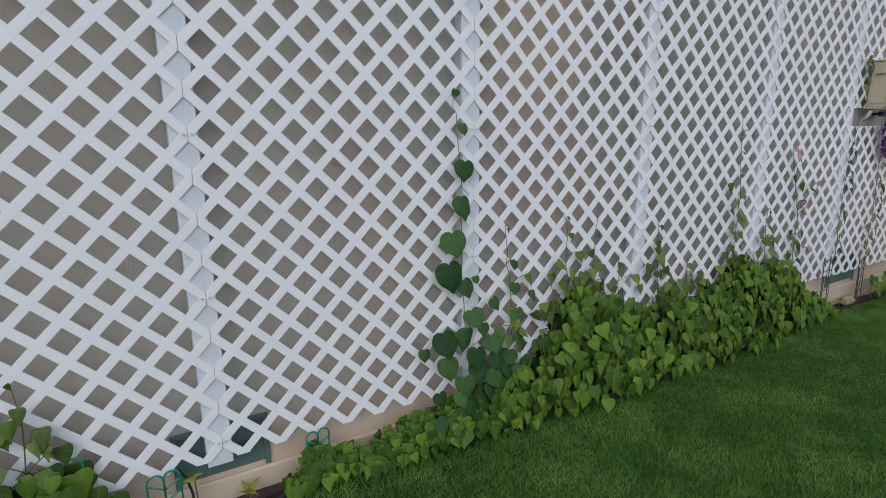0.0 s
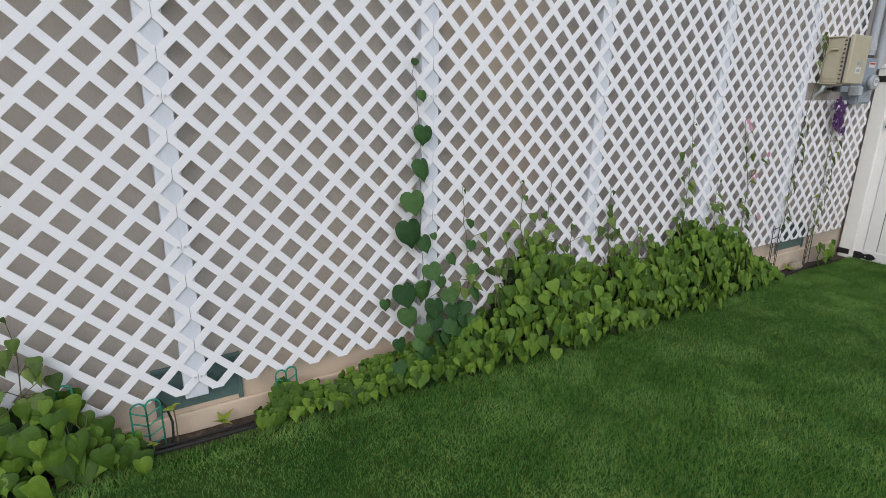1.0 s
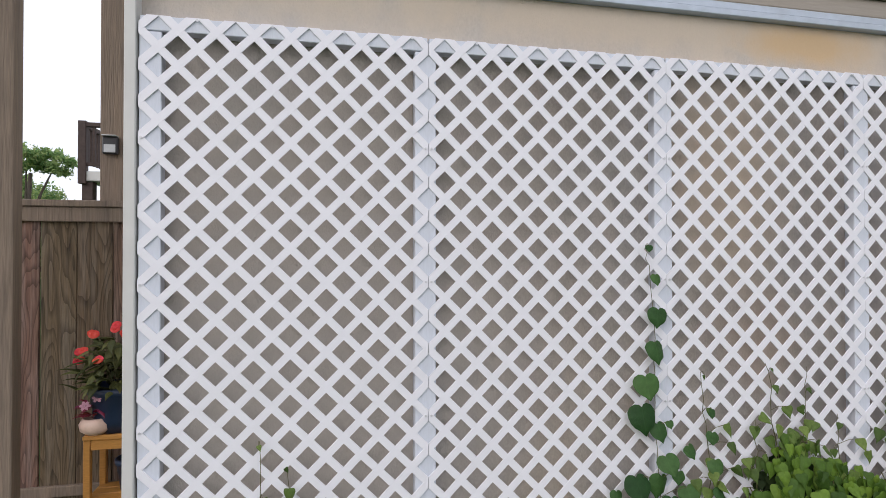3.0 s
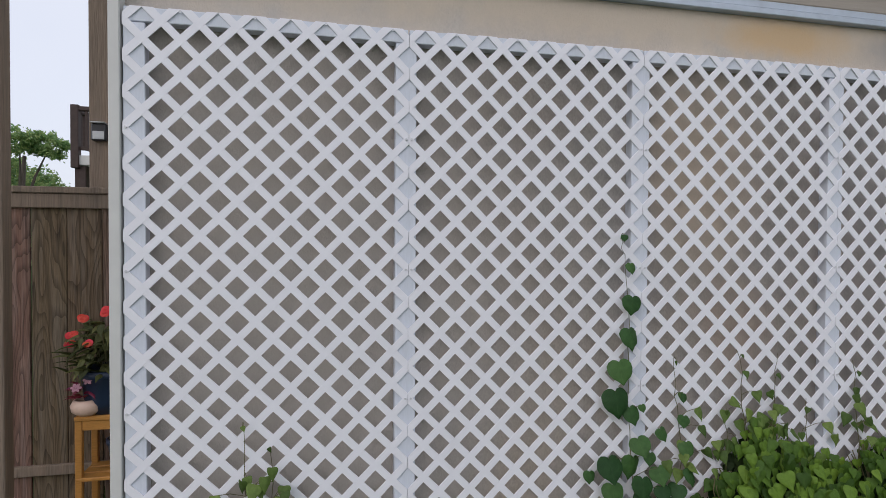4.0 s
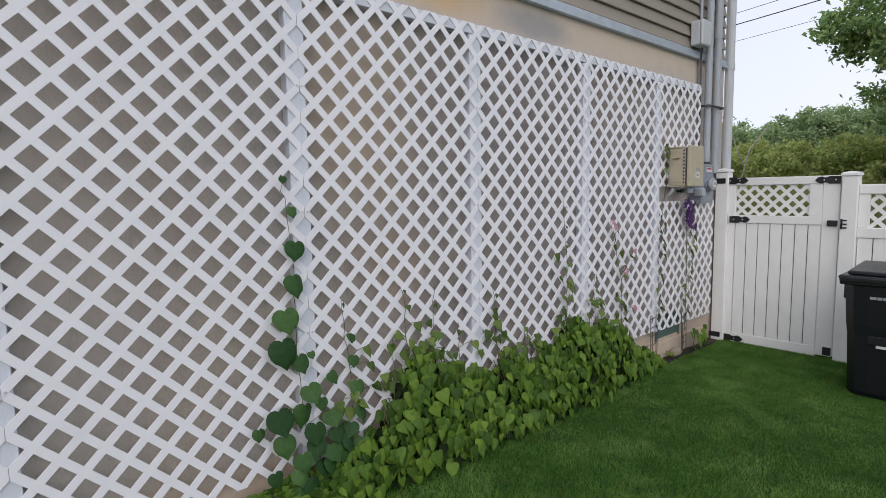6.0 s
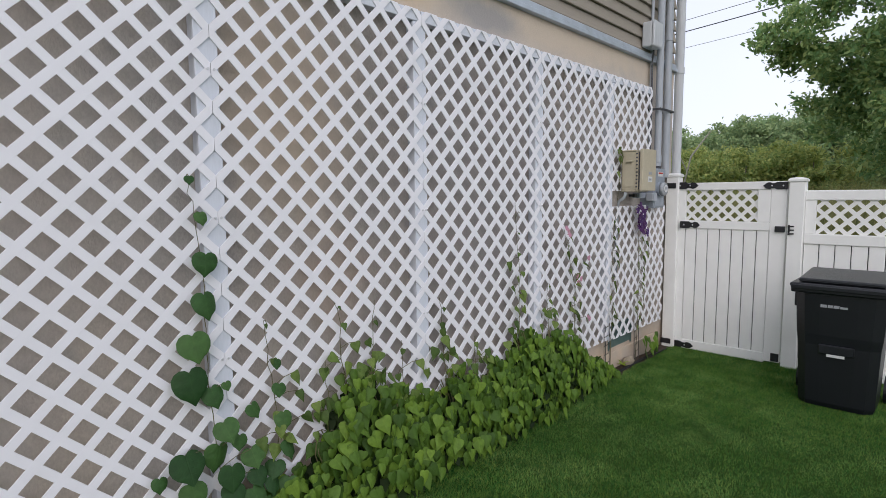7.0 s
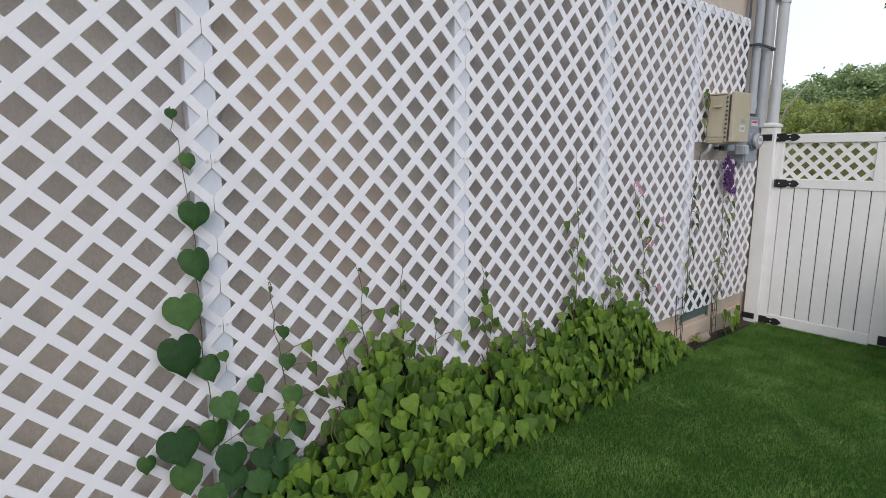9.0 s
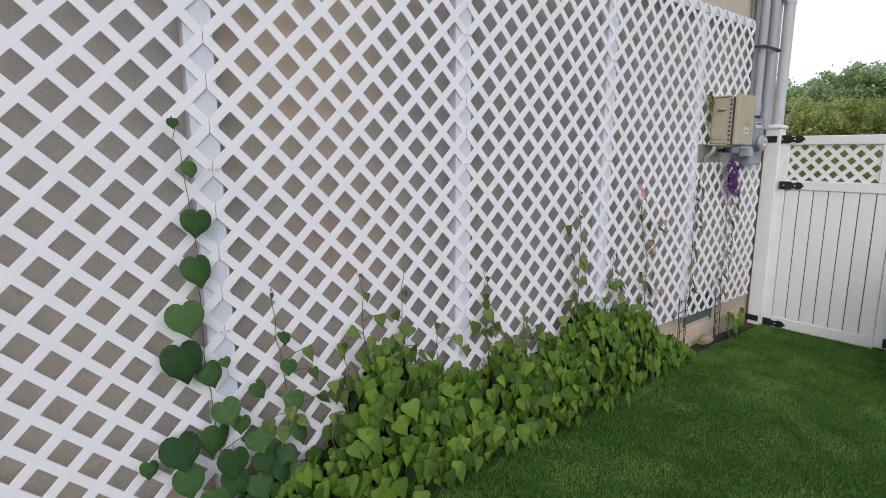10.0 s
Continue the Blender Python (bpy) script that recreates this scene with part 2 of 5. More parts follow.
M_STICKER = mat("white_print", (0.62, 0.63, 0.62), 0.6, grain=0.1, grain_scale=100)
M_STICKERG = mat("grey_print", (0.34, 0.35, 0.37), 0.6, grain=0.2, grain_scale=100)
M_RED = mat("red_print", (0.5, 0.05, 0.04), 0.6)
M_BEIGE = mat("beige_plastic", (0.50, 0.445, 0.325), 0.5, grain=0.05, grain_scale=40, spots=[((0.40, 0.35, 0.25), 7, 0.55, 0.8, 0.5)])
M_GREY = mat("grey_metal_enclosure", (0.32, 0.355, 0.41), 0.45, metal=0.2, grain=0.08, grain_scale=30, spots=[((0.22, 0.24, 0.27), 8, 0.55, 0.8, 0.5)])
M_PIPE = mat("grey_conduit", (0.40, 0.43, 0.47), 0.5, grain=0.07, grain_scale=14, spots=[((0.52, 0.53, 0.54), 4, 0.5, 0.75, 0.6)], stretch=(3, 3, 0.6))
M_PIPEW = mat("pale_grey_downpipe", (0.58, 0.60, 0.62), 0.5, grain=0.05, grain_scale=12, spots=[((0.42, 0.43, 0.44), 4, 0.5, 0.8, 0.5)], stretch=(3, 3, 0.6))
M_STRAP = mat("dark_strap", (0.10, 0.10, 0.11), 0.5, metal=0.5, grain=0.1)
M_STEEL = mat("screw_steel", (0.70, 0.70, 0.72), 0.35, metal=0.3)
M_GLASS = mat("meter_glass", (0.34, 0.36, 0.38), 0.08, spec=0.8, grain=0.1, grain_scale=50)
M_GREENWIRE = mat("green_coated_wire", (0.015, 0.22, 0.14), 0.35, grain=0.05)
M_DARKWIRE = mat("rusty_dark_wire", (0.055, 0.05, 0.045), 0.7, grain=0.2)
M_HOSE = mat("black_soaker_hose", (0.014, 0.014, 0.015), 0.75, grain=0.2, bump=0.4, bump_scale=200)
M_PINK = mat("pink_petal", (0.58, 0.30, 0.38), 0.6, vary=0.12, translucent=0.25)
M_PURPLE = mat("purple_petal", (0.085, 0.018, 0.13), 0.55, vary=0.2, translucent=0.2)
M_ORANGE = mat("orange_red_petal", (0.72, 0.055, 0.035), 0.5, vary=0.12, translucent=0.2)
M_WOOD = mat("weathered_fence_wood", (0.175, 0.112, 0.070), 0.85, vary=0.17, grain=0.30, grain_scale=26, stretch=(5, 5, 0.28), bump=0.5, bump_scale=30,
             spots=[((0.22, 0.165, 0.125), 5, 0.45, 0.65, 0.8), ((0.05, 0.03, 0.02), 9, 0.53, 0.70, 0.8)])


def grain_lines(m, across, along, amount):
    """Long dark growth lines, closing into ovals here and there, shifted from board to board."""
    N, L = m.node_tree.nodes, m.node_tree.links
    bsdf = N["Principled BSDF"]
    old = bsdf.inputs["Base Color"].links[0].from_socket
    geo, info = N.new("ShaderNodeNewGeometry"), N.new("ShaderNodeObjectInfo")
    mul = N.new("ShaderNodeVectorMath")
    mul.operation = "MULTIPLY"
    mul.inputs[1].default_value = (across, across, along)
    shift = N.new("ShaderNodeVectorMath")
    sc = N.new("ShaderNodeMath")
    sc.operation = "MULTIPLY"
    sc.inputs[1].default_value = 37.0
    no = N.new("ShaderNodeTexNoise")
    no.inputs["Scale"].default_value, no.inputs["Detail"].default_value = 1.0, 1.5
    k = N.new("ShaderNodeMath")
    k.operation = "MULTIPLY"
    k.inputs[1].default_value = 22.0
    fr = N.new("ShaderNodeMath")
    fr.operation = "FRACT"
    mr = N.new("ShaderNodeMapRange")
    for q, v in enumerate((0.55, 1.0, 1.0, 1.0 - amount)):
        mr.inputs[q + 1].default_value = v
    mx = N.new("ShaderNodeMix")
    mx.data_type, mx.blend_type = "RGBA", "MULTIPLY"
    mx.inputs["Factor"].default_value = 1.0
    cc = N.new("ShaderNodeCombineColor")
    L.new(geo.outputs["Position"], mul.inputs[0])
    L.new(info.outputs["Random"], sc.inputs[0])
    L.new(mul.outputs[0], shift.inputs[0])
    L.new(sc.outputs[0], shift.inputs[1])
    L.new(shift.outputs[0], no.inputs["Vector"])
    L.new(no.outputs["Fac"], k.inputs[0])
    L.new(k.outputs[0], fr.inputs[0])
    L.new(fr.outputs[0], mr.inputs[0])
    for q in range(3):
        L.new(mr.outputs[0], cc.inputs[q])
    L.new(old, mx.inputs["A"])
    L.new(cc.outputs[0], mx.inputs["B"])
    L.new(mx.outputs["Result"], bsdf.inputs["Base Color"])


grain_lines(M_WOOD, 7.0, 0.9, 0.5)
M_POST = mat("weathered_grey_post", (0.225, 0.172, 0.130), 0.85, grain=0.22, grain_scale=24, stretch=(5, 5, 0.28), bump=0.5, bump_scale=30,
             spots=[((0.30, 0.22, 0.155), 4, 0.5, 0.72, 0.6), ((0.10, 0.08, 0.068), 8, 0.55, 0.75, 0.6)])
M_DECK = mat("dark_brown_deck_wood", (0.060, 0.038, 0.032), 0.7, grain=0.2, grain_scale=20)
M_STAND = mat("honey_stained_wood", (0.46, 0.215, 0.048), 0.42, grain=0.16, grain_scale=28, stretch=(1, 6, 6), bump=0.1)
M_BLUEPOT = mat("dark_blue_glaze", (0.018, 0.032, 0.068), 0.4, grain=0.15, grain_scale=25)
M_WHITEPOT = mat("white_ceramic", (0.70, 0.50, 0.40), 0.3, grain=0.05)
M_DARKRED = mat("dark_red_leaf", (0.19, 0.02, 0.04), 0.5, vary=0.3, translucent=0.2)
M_SOLAR = mat("black_plastic_lamp", (0.03, 0.03, 0.035), 0.4)
M_LENS = mat("frosted_lens", (0.55, 0.57, 0.58), 0.2, grain=0.05)
M_STONE = mat("field_stone", (0.32, 0.27, 0.20), 0.85, grain=0.25, grain_scale=50, bump=0.6)
M_CABLE = mat("black_cable", (0.04, 0.04, 0.045), 0.6, grain=0.1)


# ---- building helpers ----
rnd = random.Random(7)


def ground_z(x):
    return 0.075 * min(1.1, max(0.0, (6.0 - x) / 5.0))


def part(name, bm, material, parent=None, label="", smooth=False):
    me = bpy.data.meshes.new(name)
    bm.to_mesh(me)
    bm.free()
    me.materials.append(material)
    if smooth:
        me.polygons.foreach_set("use_smooth", [True] * len(me.polygons))
    ob = new(name, me)
    if parent is not None:
        ob.parent = parent
    if label:
        ob["label"] = label
    return ob


def share(name, me, parent, m):
    ob = new(name, me)
    ob.parent = parent
    ob.matrix_basis = m
    return ob


def thing(name, label, category, loc=(0, 0, 0), group="", kind=""):
    ob = new(name)
    ob.location = loc
    ob.empty_display_size = 0.05
    return tagged(ob, label, category, group, kind)


def block(bm, x0, x1, y0, y1, z0, z1, bevel=0.0, seg=1):
    ret = bmesh.ops.create_cube(bm, size=1.0)
    vs = ret["verts"]
    for v in vs:
        v.co = Vector(((x0 + x1) / 2 + v.co.x * (x1 - x0), (y0 + y1) / 2 + v.co.y * (y1 - y0), (z0 + z1) / 2 + v.co.z * (z1 - z0)))
    if bevel:
        es = list({e for v in vs for e in v.link_edges})
        bmesh.ops.bevel(bm, geom=es, offset=bevel, segments=seg, affect="EDGES", profile=0.5)
    return bm


def box(x0, x1, y0, y1, z0, z1, bevel=0.0, seg=1):
    return block(bmesh.new(), x0, x1, y0, y1, z0, z1, bevel, seg)


def tube(bm, pts, r, n=6, r_end=None, cap=True):
    """A tapered tube along points."""
    pts = [Vector(p) for p in pts]
    rings = []
    for i, p in enumerate(pts):
        d = (pts[min(i + 1, len(pts) - 1)] - pts[max(i - 1, 0)]).normalized()
        a = d.cross(Vector((0, 0, 1)) if abs(d.z) < 0.95 else Vector((1, 0, 0))).normalized()
        b = d.cross(a)
        rr = r if r_end is None else r + (r_end - r) * i / (len(pts) - 1)
        rings.append([bm.verts.new(p + a * rr * math.cos(2 * math.pi * k / n) + b * rr * math.sin(2 * math.pi * k / n)) for k in range(n)])
    for u, v in zip(rings, rings[1:]):
        for k in range(n):
            bm.faces.new((u[k], u[(k + 1) % n], v[(k + 1) % n], v[k]))
    if cap:
        bm.faces.new(rings[0][::-1])
        bm.faces.new(rings[-1])
    return bm


def lathe(bm, cx, cy, rows, n=20):
    """A turned shape about the vertical through (cx, cy): rows of radius, z."""
    rings = [[bm.verts.new((cx + r * math.cos(2 * math.pi * k / n), cy + r * math.sin(2 * math.pi * k / n), z)) for k in range(n)] for r, z in rows]
    for u, v in zip(rings, rings[1:]):
        for k in range(n):
            bm.faces.new((u[k], u[(k + 1) % n], v[(k + 1) % n], v[k]))
    bm.faces.new(rings[0][::-1])
    bm.faces.new(rings[-1])
    return bm


def disc(bm, centre, axis, r, h, n=14, bevel=0.0):
    """A short cylinder from centre along axis."""
    c, a = Vector(centre), Vector(axis).normalized()
    return tube(bm, [c, c + a * h], r, n)


def clip_poly(poly, axis, limit, keep_less):
    out = []
    for i, p in enumerate(poly):
        q = poly[(i + 1) % len(poly)]
        a, b = (p[axis] <= limit) == keep_less or p[axis] == limit, (q[axis] <= limit) == keep_less or q[axis] == limit
        if a:
            out.append(p)
        if a != b:
            t = (limit - p[axis]) / (q[axis] - p[axis])
            out.append((p[0] + t * (q[0] - p[0]), p[1] + t * (q[1] - p[1])))
    return out


def slat_meshes(u0, u1, v0, v1, pitch, width, phase_u, phase_v, depth=0.005, lift=0.0002):
    """Crossed diagonal strips cut to a rectangle in (u, v): bmeshes in x = u, z = v, front towards -y. A node lies at (phase_u, phase_v)."""
    half = width / math.sqrt(2)
    made = []
    reach = v1 - v0
    for s in (1, -1):
        c0 = (phase_v - s * phase_u) % pitch
        n0 = math.floor((v0 - max(s * u0, s * u1) - c0) / pitch) - 1
        n1 = math.ceil((v1 - min(s * u0, s * u1) - c0) / pitch) + 1
        for n in range(n0, n1 + 1):
            c = c0 + n * pitch
            ua, ub = u0 - 1, u1 + 1
            poly = [(ua, s * ua + c - half), (ub, s * ub + c - half), (ub, s * ub + c + half), (ua, s * ua + c + half)]
            for axis, limit, less in ((0, u0, False), (0, u1, True), (1, v0, False), (1, v1, True)):
                if poly:
                    poly = clip_poly(poly, axis, limit, less)
            pts = []
            for p in poly:
                if not pts or (abs(p[0] - pts[-1][0]) + abs(p[1] - pts[-1][1])) > 0.002:
                    pts.append(p)
            if len(pts) > 1 and abs(pts[0][0] - pts[-1][0]) + abs(pts[0][1] - pts[-1][1]) < 0.002:
                pts.pop()
            if len(pts) < 3:
                continue
            area = abs(sum(a[0] * b[1] - b[0] * a[1] for a, b in zip(pts, pts[1:] + pts[:1]))) / 2
            if area < 2e-4:
                continue
            y0 = -lift if s > 0 else 0.0
            bm = bmesh.new()
            front = [bm.verts.new((p[0], y0 - depth, p[1])) for p in pts]
            back = [bm.verts.new((p[0], y0, p[1])) for p in pts]
            f = bm.faces.new(front)
            bm.faces.new(back[::-1])
            k = len(pts)
            for i in range(k):
                bm.faces.new((front[i], back[i], back[(i + 1) % k], front[(i + 1) % k]))
            bmesh.ops.recalc_face_normals(bm, faces=bm.faces)
            bmesh.ops.bevel(bm, geom=list(f.edges), offset=0.0009, segments=2, affect="EDGES", profile=0.6)
            made.append(bm)
    return made


def leaf_mesh(name, material, width=1.0, fold=0.22, droop=0.25, notch=0.05, wave=0.0, broad=False):
    """A heart-shaped leaf: stalk at the origin, tip at y = 1, upper side to +z."""
    half = [(0.0, 0.0), (0.10, -0.7 * notch), (0.23, -notch), (0.35, -0.4 * notch), (0.43, 0.08), (0.435, 0.22), (0.355, 0.42), (0.225, 0.61), (0.075, 0.83), (0.0, 1.16)]
    if broad:
        half = [(0.0, 0.0), (0.10, -1.1 * notch), (0.25, -1.4 * notch), (0.41, -0.6 * notch), (0.52, 0.10), (0.55, 0.30), (0.50, 0.50), (0.385, 0.67), (0.20, 0.81), (0.0, 0.96)]
    vein = [0.0, 0.0, 0.04, 0.10, 0.20, 0.32, 0.48, 0.65, 0.84, 1.02]
    bm = bmesh.new()

    def put(x, y, up):
        return bm.verts.new((x * width, y, up - fold * abs(x) ** 1.4 * (1.3 - y * 0.4) - droop * max(0, y) ** 2 + wave * math.sin(8 * y + 9 * x) * (0.3 + abs(x) * 2)))

    vv = [None if k in (1,) else put(0, y, 0.0) for k, y in enumerate(vein)]
    vv[1] = vv[0]
    for s in (1, -1):
        hv = [vv[0]] + [put(s * x, y, 0.0) for x, y in half[1:-1]] + [vv[-1]]
        mv = [vv[0]] + [put(s * x * 0.55, y * 0.5 + vein[k + 1] * 0.5, 0.035) for k, (x, y) in enumerate(half[1:-1])] + [vv[-1]]
        for k in range(9):
            for quad in ((vv[k], mv[k], mv[k + 1], vv[k + 1]), (mv[k], hv[k], hv[k + 1], mv[k + 1])):
                q = []
                for v in quad:
                    if v not in q:
                        q.append(v)
                if len(q) > 2:
                    bm.faces.new(q if s > 0 else q[::-1])
    me = bpy.data.meshes.new(name)
    bm.to_mesh(me)
    bm.free()
    me.materials.append(material)
    me.polygons.foreach_set("use_smooth", [True] * len(me.polygons))
    return me


def leaf_pose(place, size, r, out=0.42, side=0.0, spread=1.0):
    """A hanging leaf against the wall: tip down and outwards."""
    tip = Vector((side + r.gauss(0, 0.26) * spread, -out + r.gauss(0, 0.16) * spread, -1.0 + r.gauss(0, 0.15) * spread)).normalized()
    n = Vector((r.gauss(-0.08, 0.30) * spread, -1.0, 0.55 + r.gauss(0, 0.26) * spread))
    n = (n - tip * n.dot(tip)).normalized()
    xa = tip.cross(n)
    m = Matrix((xa, tip, n)).transposed().to_4x4()
    return Matrix.Translation(place) @ m @ Matrix.Scale(size, 4)


def quick_mesh(name, verts, faces, material):
    """A mesh from numpy arrays of equal-sided faces."""
    me = bpy.data.meshes.new(name)
    k = faces.shape[1]
    me.vertices.add(len(verts))
    me.vertices.foreach_set("co", verts.astype(np.float32).ravel())
    me.loops.add(faces.size)
    me.loops.foreach_set("vertex_index", faces.astype(np.int32).ravel())
    me.polygons.add(len(faces))
    me.polygons.foreach_set("loop_start", np.arange(0, faces.size, k, dtype=np.int32))
    me.update(calc_edges=True)
    me.materials.append(material)
    return me


def leaf_cloud(centres, size, gen, spread=1.0):
    """Small folded leaf quads about the centres, as verts and faces."""
    n = len(centres)
    a = gen.normal(size=(n, 3))
    a /= np.linalg.norm(a, axis=1)[:, None]
    b = np.cross(a, gen.normal(size=(n, 3)))
    b /= np.linalg.norm(b, axis=1)[:, None]
    s = size * gen.uniform(0.6, 1.3, (n, 1))
    c = np.cross(a, b)
    v = np.stack([centres - a * s, centres + b * s * 0.5 + c * s * 0.12, centres + a * s, centres - b * s * 0.5 + c * s * 0.12], 1).reshape(-1, 3)
    f = np.arange(4 * n).reshape(-1, 4)
    return v, f


# ---- the ground ----
TOP = 2.712
PITCH, STRIP = 0.1524, 0.0345
gx = [-400, -120, -40, -12, -4] + [-2 + 0.25 * i for i in range(44)] + [10, 12, 16, 40, 120, 400]
gy = [-400, -120, -40, -14, -8] + [-5 + 0.25 * i for i in range(26)] + [3, 8, 30, 120, 400]
gverts = np.array([(x, y, ground_z(x) - (0.07 if y > -0.06 and y < 1 and x < 7.4 else 0.0) + 0.006 * math.sin(1.7 * x + 0.6 * y) * (1 if -5 < y < 0 else 0)) for y in gy for x in gx])
gw = len(gx)
gfaces = np.array([(j * gw + i, j * gw + i + 1, (j + 1) * gw + i + 1, (j + 1) * gw + i) for j in range(len(gy) - 1) for i in range(gw - 1)])
ground = new("ground", quick_mesh("ground", gverts, gfaces, M_LAWN))
tagged(ground, "dark green mown lawn beside the house", "lawn", kind="structure")

gen = np.random.default_rng(11)


def blades(x0, x1, y0, y1, count, hgt, wid, lean, material, name, label, category, dense=None):
    px, py = gen.uniform(x0, x1, count), gen.uniform(y0, y1, count)
    if dense is not None:
        keep = dense(px, py)
        px, py = px[keep], py[keep]
    k = len(px)
    pz = 0.075 * np.clip((6.0 - px) / 5.0, 0, 1.1) - 0.006
    ang, h = gen.uniform(0, 2 * np.pi, k), hgt * gen.uniform(0.55, 1.25, k)
    la, lm = gen.uniform(0, 2 * np.pi, k), lean * gen.uniform(0.1, 1.0, k) * h
    base = np.stack([px, py, pz], 1)
    side = np.stack([np.cos(ang), np.sin(ang), np.zeros(k)], 1) * wid / 2
    tip = base + np.stack([np.cos(la) * lm, np.sin(la) * lm, h], 1)
    v = np.stack([base - side, base + side, tip], 1).reshape(-1, 3)
    f = np.arange(3 * k).reshape(-1, 3)
    ob = new(name, quick_mesh(name, v, f, material))
    return tagged(ob, label, category, kind="stuff")


blades(-0.6, 7.4, -2.6, -0.05, 640000, 0.025, 0.0036, 1.2, M_BLADE, "lawn_grass", "short dense dark green lawn grass", "grass",
       dense=lambda x, y: (y < -0.075 + 0.012 * np.sin(9 * x) - 0.01 * np.sin(23 * x)))


blades(-9.0, 7.4, -11.0, -2.55, 190000, 0.030, 0.010, 1.3, M_BLADE, "lawn_grass", "short dark green lawn grass further out", "grass",
       dense=lambda x, y: np.random.default_rng(3).uniform(0, 1, len(x)) < np.clip(1.25 + (y + 2.55) / 8.0 + np.minimum(0, x) / 9.0, 0, 1))
blades(-9.0, -0.55, -2.6, 3.0, 60000, 0.030, 0.010, 1.3, M_BLADE, "lawn_grass", "short dark green lawn grass beyond the corner", "grass",
       dense=lambda x, y: (np.random.default_rng(4).uniform(0, 1, len(x)) < np.clip(1.2 + x / 9.0, 0, 1)) & (y < 0.9))


# ---- the house wall ----
house = thing("wall_south", "tan and grey stained stucco house wall with taupe siding above", "house wall", (0, 0, 0), kind="structure")
bm = bmesh.new()
block(bm, -0.03, 7.56, WALL_Y, 0.26, -0.3, 2.97)
part("stucco_base", bm, M_STUCCO, house)
bm = box(0.20, 7.30, 0.040, WALL_Y - 0.0005, -0.25, 0.176, 0.012, 3)
part("plinth", bm, M_STUCCO, house, "peach cement footing proud of the wall")
part("upper_wall", box(-0.03, 7.56, 0.125, 0.26, 2.975, 6.6), M_TRIM, house)
part("flashing", box(-0.03, 7.555, 0.020, 0.125, 2.972, 3.006, 0.004), M_FLASH, house, "dull galvanised ledge flashing")
part("flashing", box(-0.03, 7.555, 0.035, 0.125, 3.008, 3.052, 0.006), M_FLASH, house)
board_h, z0 = 0.115, 3.056
bm = bmesh.new()
prof = [(0.123, 0.0), (0.047, 0.0), (0.045, 0.006), (0.069, board_h - 0.004), (0.123, board_h - 0.004)]
ends = []
for x in (-0.028, 7.55):
    ends.append([bm.verts.new((x, y, z)) for y, z in prof])
for i in range(5):
    bm.faces.new((ends[0][i], ends[0][(i + 1) % 5], ends[1][(i + 1) % 5], ends[1][i]))
bm.faces.new(ends[0][::-1])
bm.faces.new(ends[1])
bmesh.ops.recalc_face_normals(bm, faces=bm.faces)
first = part("siding_board", bm, M_SIDING, house)
first.location.z = z0
for i in range(1, 30):
    share("siding_board", first.data, house, Matrix.Translation((0, 0, z0 + i * board_h)))
tagged(part("wall_east", box(7.36, 7.558, 0.262, 7.0, -0.3, 6.6), M_TRIM), "plain pale end wall of the house", "house wall", kind="structure")
tagged(part("wall_west", box(-0.028, 0.14, 0.262, 7.0, -0.3, 6.6), M_TRIM), "plain pale side wall of the house", "house wall", kind="structure")
tagged(part("ceiling", box(-0.03, 7.56, 0.27, 7.0, 6.6, 6.7), M_TRIM), "flat closing slab of the house", "roof slab", kind="structure")
trim = thing("trim", "white painted vertical corner board on the house", "corner trim", kind="structure")
part("corner_board", box(-0.052, -0.006, -0.012, WALL_Y - 0.001, 0.02, 6.5, 0.004), M_TRIM, trim)


def vent(x0, x1, za, zb):
    v = thing("foundation_vent", "dark green painted foundation vent panel in the stucco", "vent", (x0, WALL_Y, za), group="foundation vents")
    w, h = x1 - x0, zb - za
    part("panel", box(0.02, w - 0.02, -0.006, 0.02, 0.02, h - 0.02, 0.002), M_VENT, v)
    part("frame", box(0, w, -0.014, -0.001, h - 0.022, h, 0.003), M_VENT, v)
    part("frame", box(0, 0.022, -0.014, -0.001, 0.0, h - 0.023, 0.003), M_VENT, v)
    part("frame", box(w - 0.022, w, -0.014, -0.001, 0.0, h - 0.023, 0.003), M_VENT, v)


vent(1.035, 1.412, 0.178, 0.42)
vent(6.14, 6.63, 0.190, 0.44)

# soil strip along the wall, and the black hose at the lawn's edge
bm = bmesh.new()
xs = np.linspace(-0.05, 7.38, 75)
rows = []
for x in xs:
    g = ground_z(x)
    rows.append([bm.verts.new((x, y + 0.008 * math.sin(7 * x), g + dz + 0.005 * math.sin(13 * x + 40 * y))) for y, dz in ((-0.10, -0.02), (-0.06, 0.002), (0.0, -0.004), (0.0385, 0.004))])
for a, b in zip(rows, rows[1:]):
    for k in range(3):
        bm.faces.new((a[k], b[k], b[k + 1], a[k + 1]))
tagged(part("soil_bed", bm, M_SOIL, smooth=True), "narrow brown soil bed between lawn and wall", "soil bed", kind="structure")


def hose(y0, amp, r, x0, x1, seed):
    rr = random.Random(seed)
    a, b = rr.uniform(0, 6), rr.uniform(0, 6)
    pts = [(x, y0 + amp * math.sin(2.1 * x + a) + amp * 0.5 * math.sin(5.3 * x + b), ground_z(x) + 0.016 + r * 0.5) for x in np.linspace(x0, x1, 80)]
    return tagged(part("soaker_hose", tube(bmesh.new(), pts, r, 7), M_HOSE, smooth=True), "black rubber soaker hose lying along the bed", "hose", group="soaker hoses")


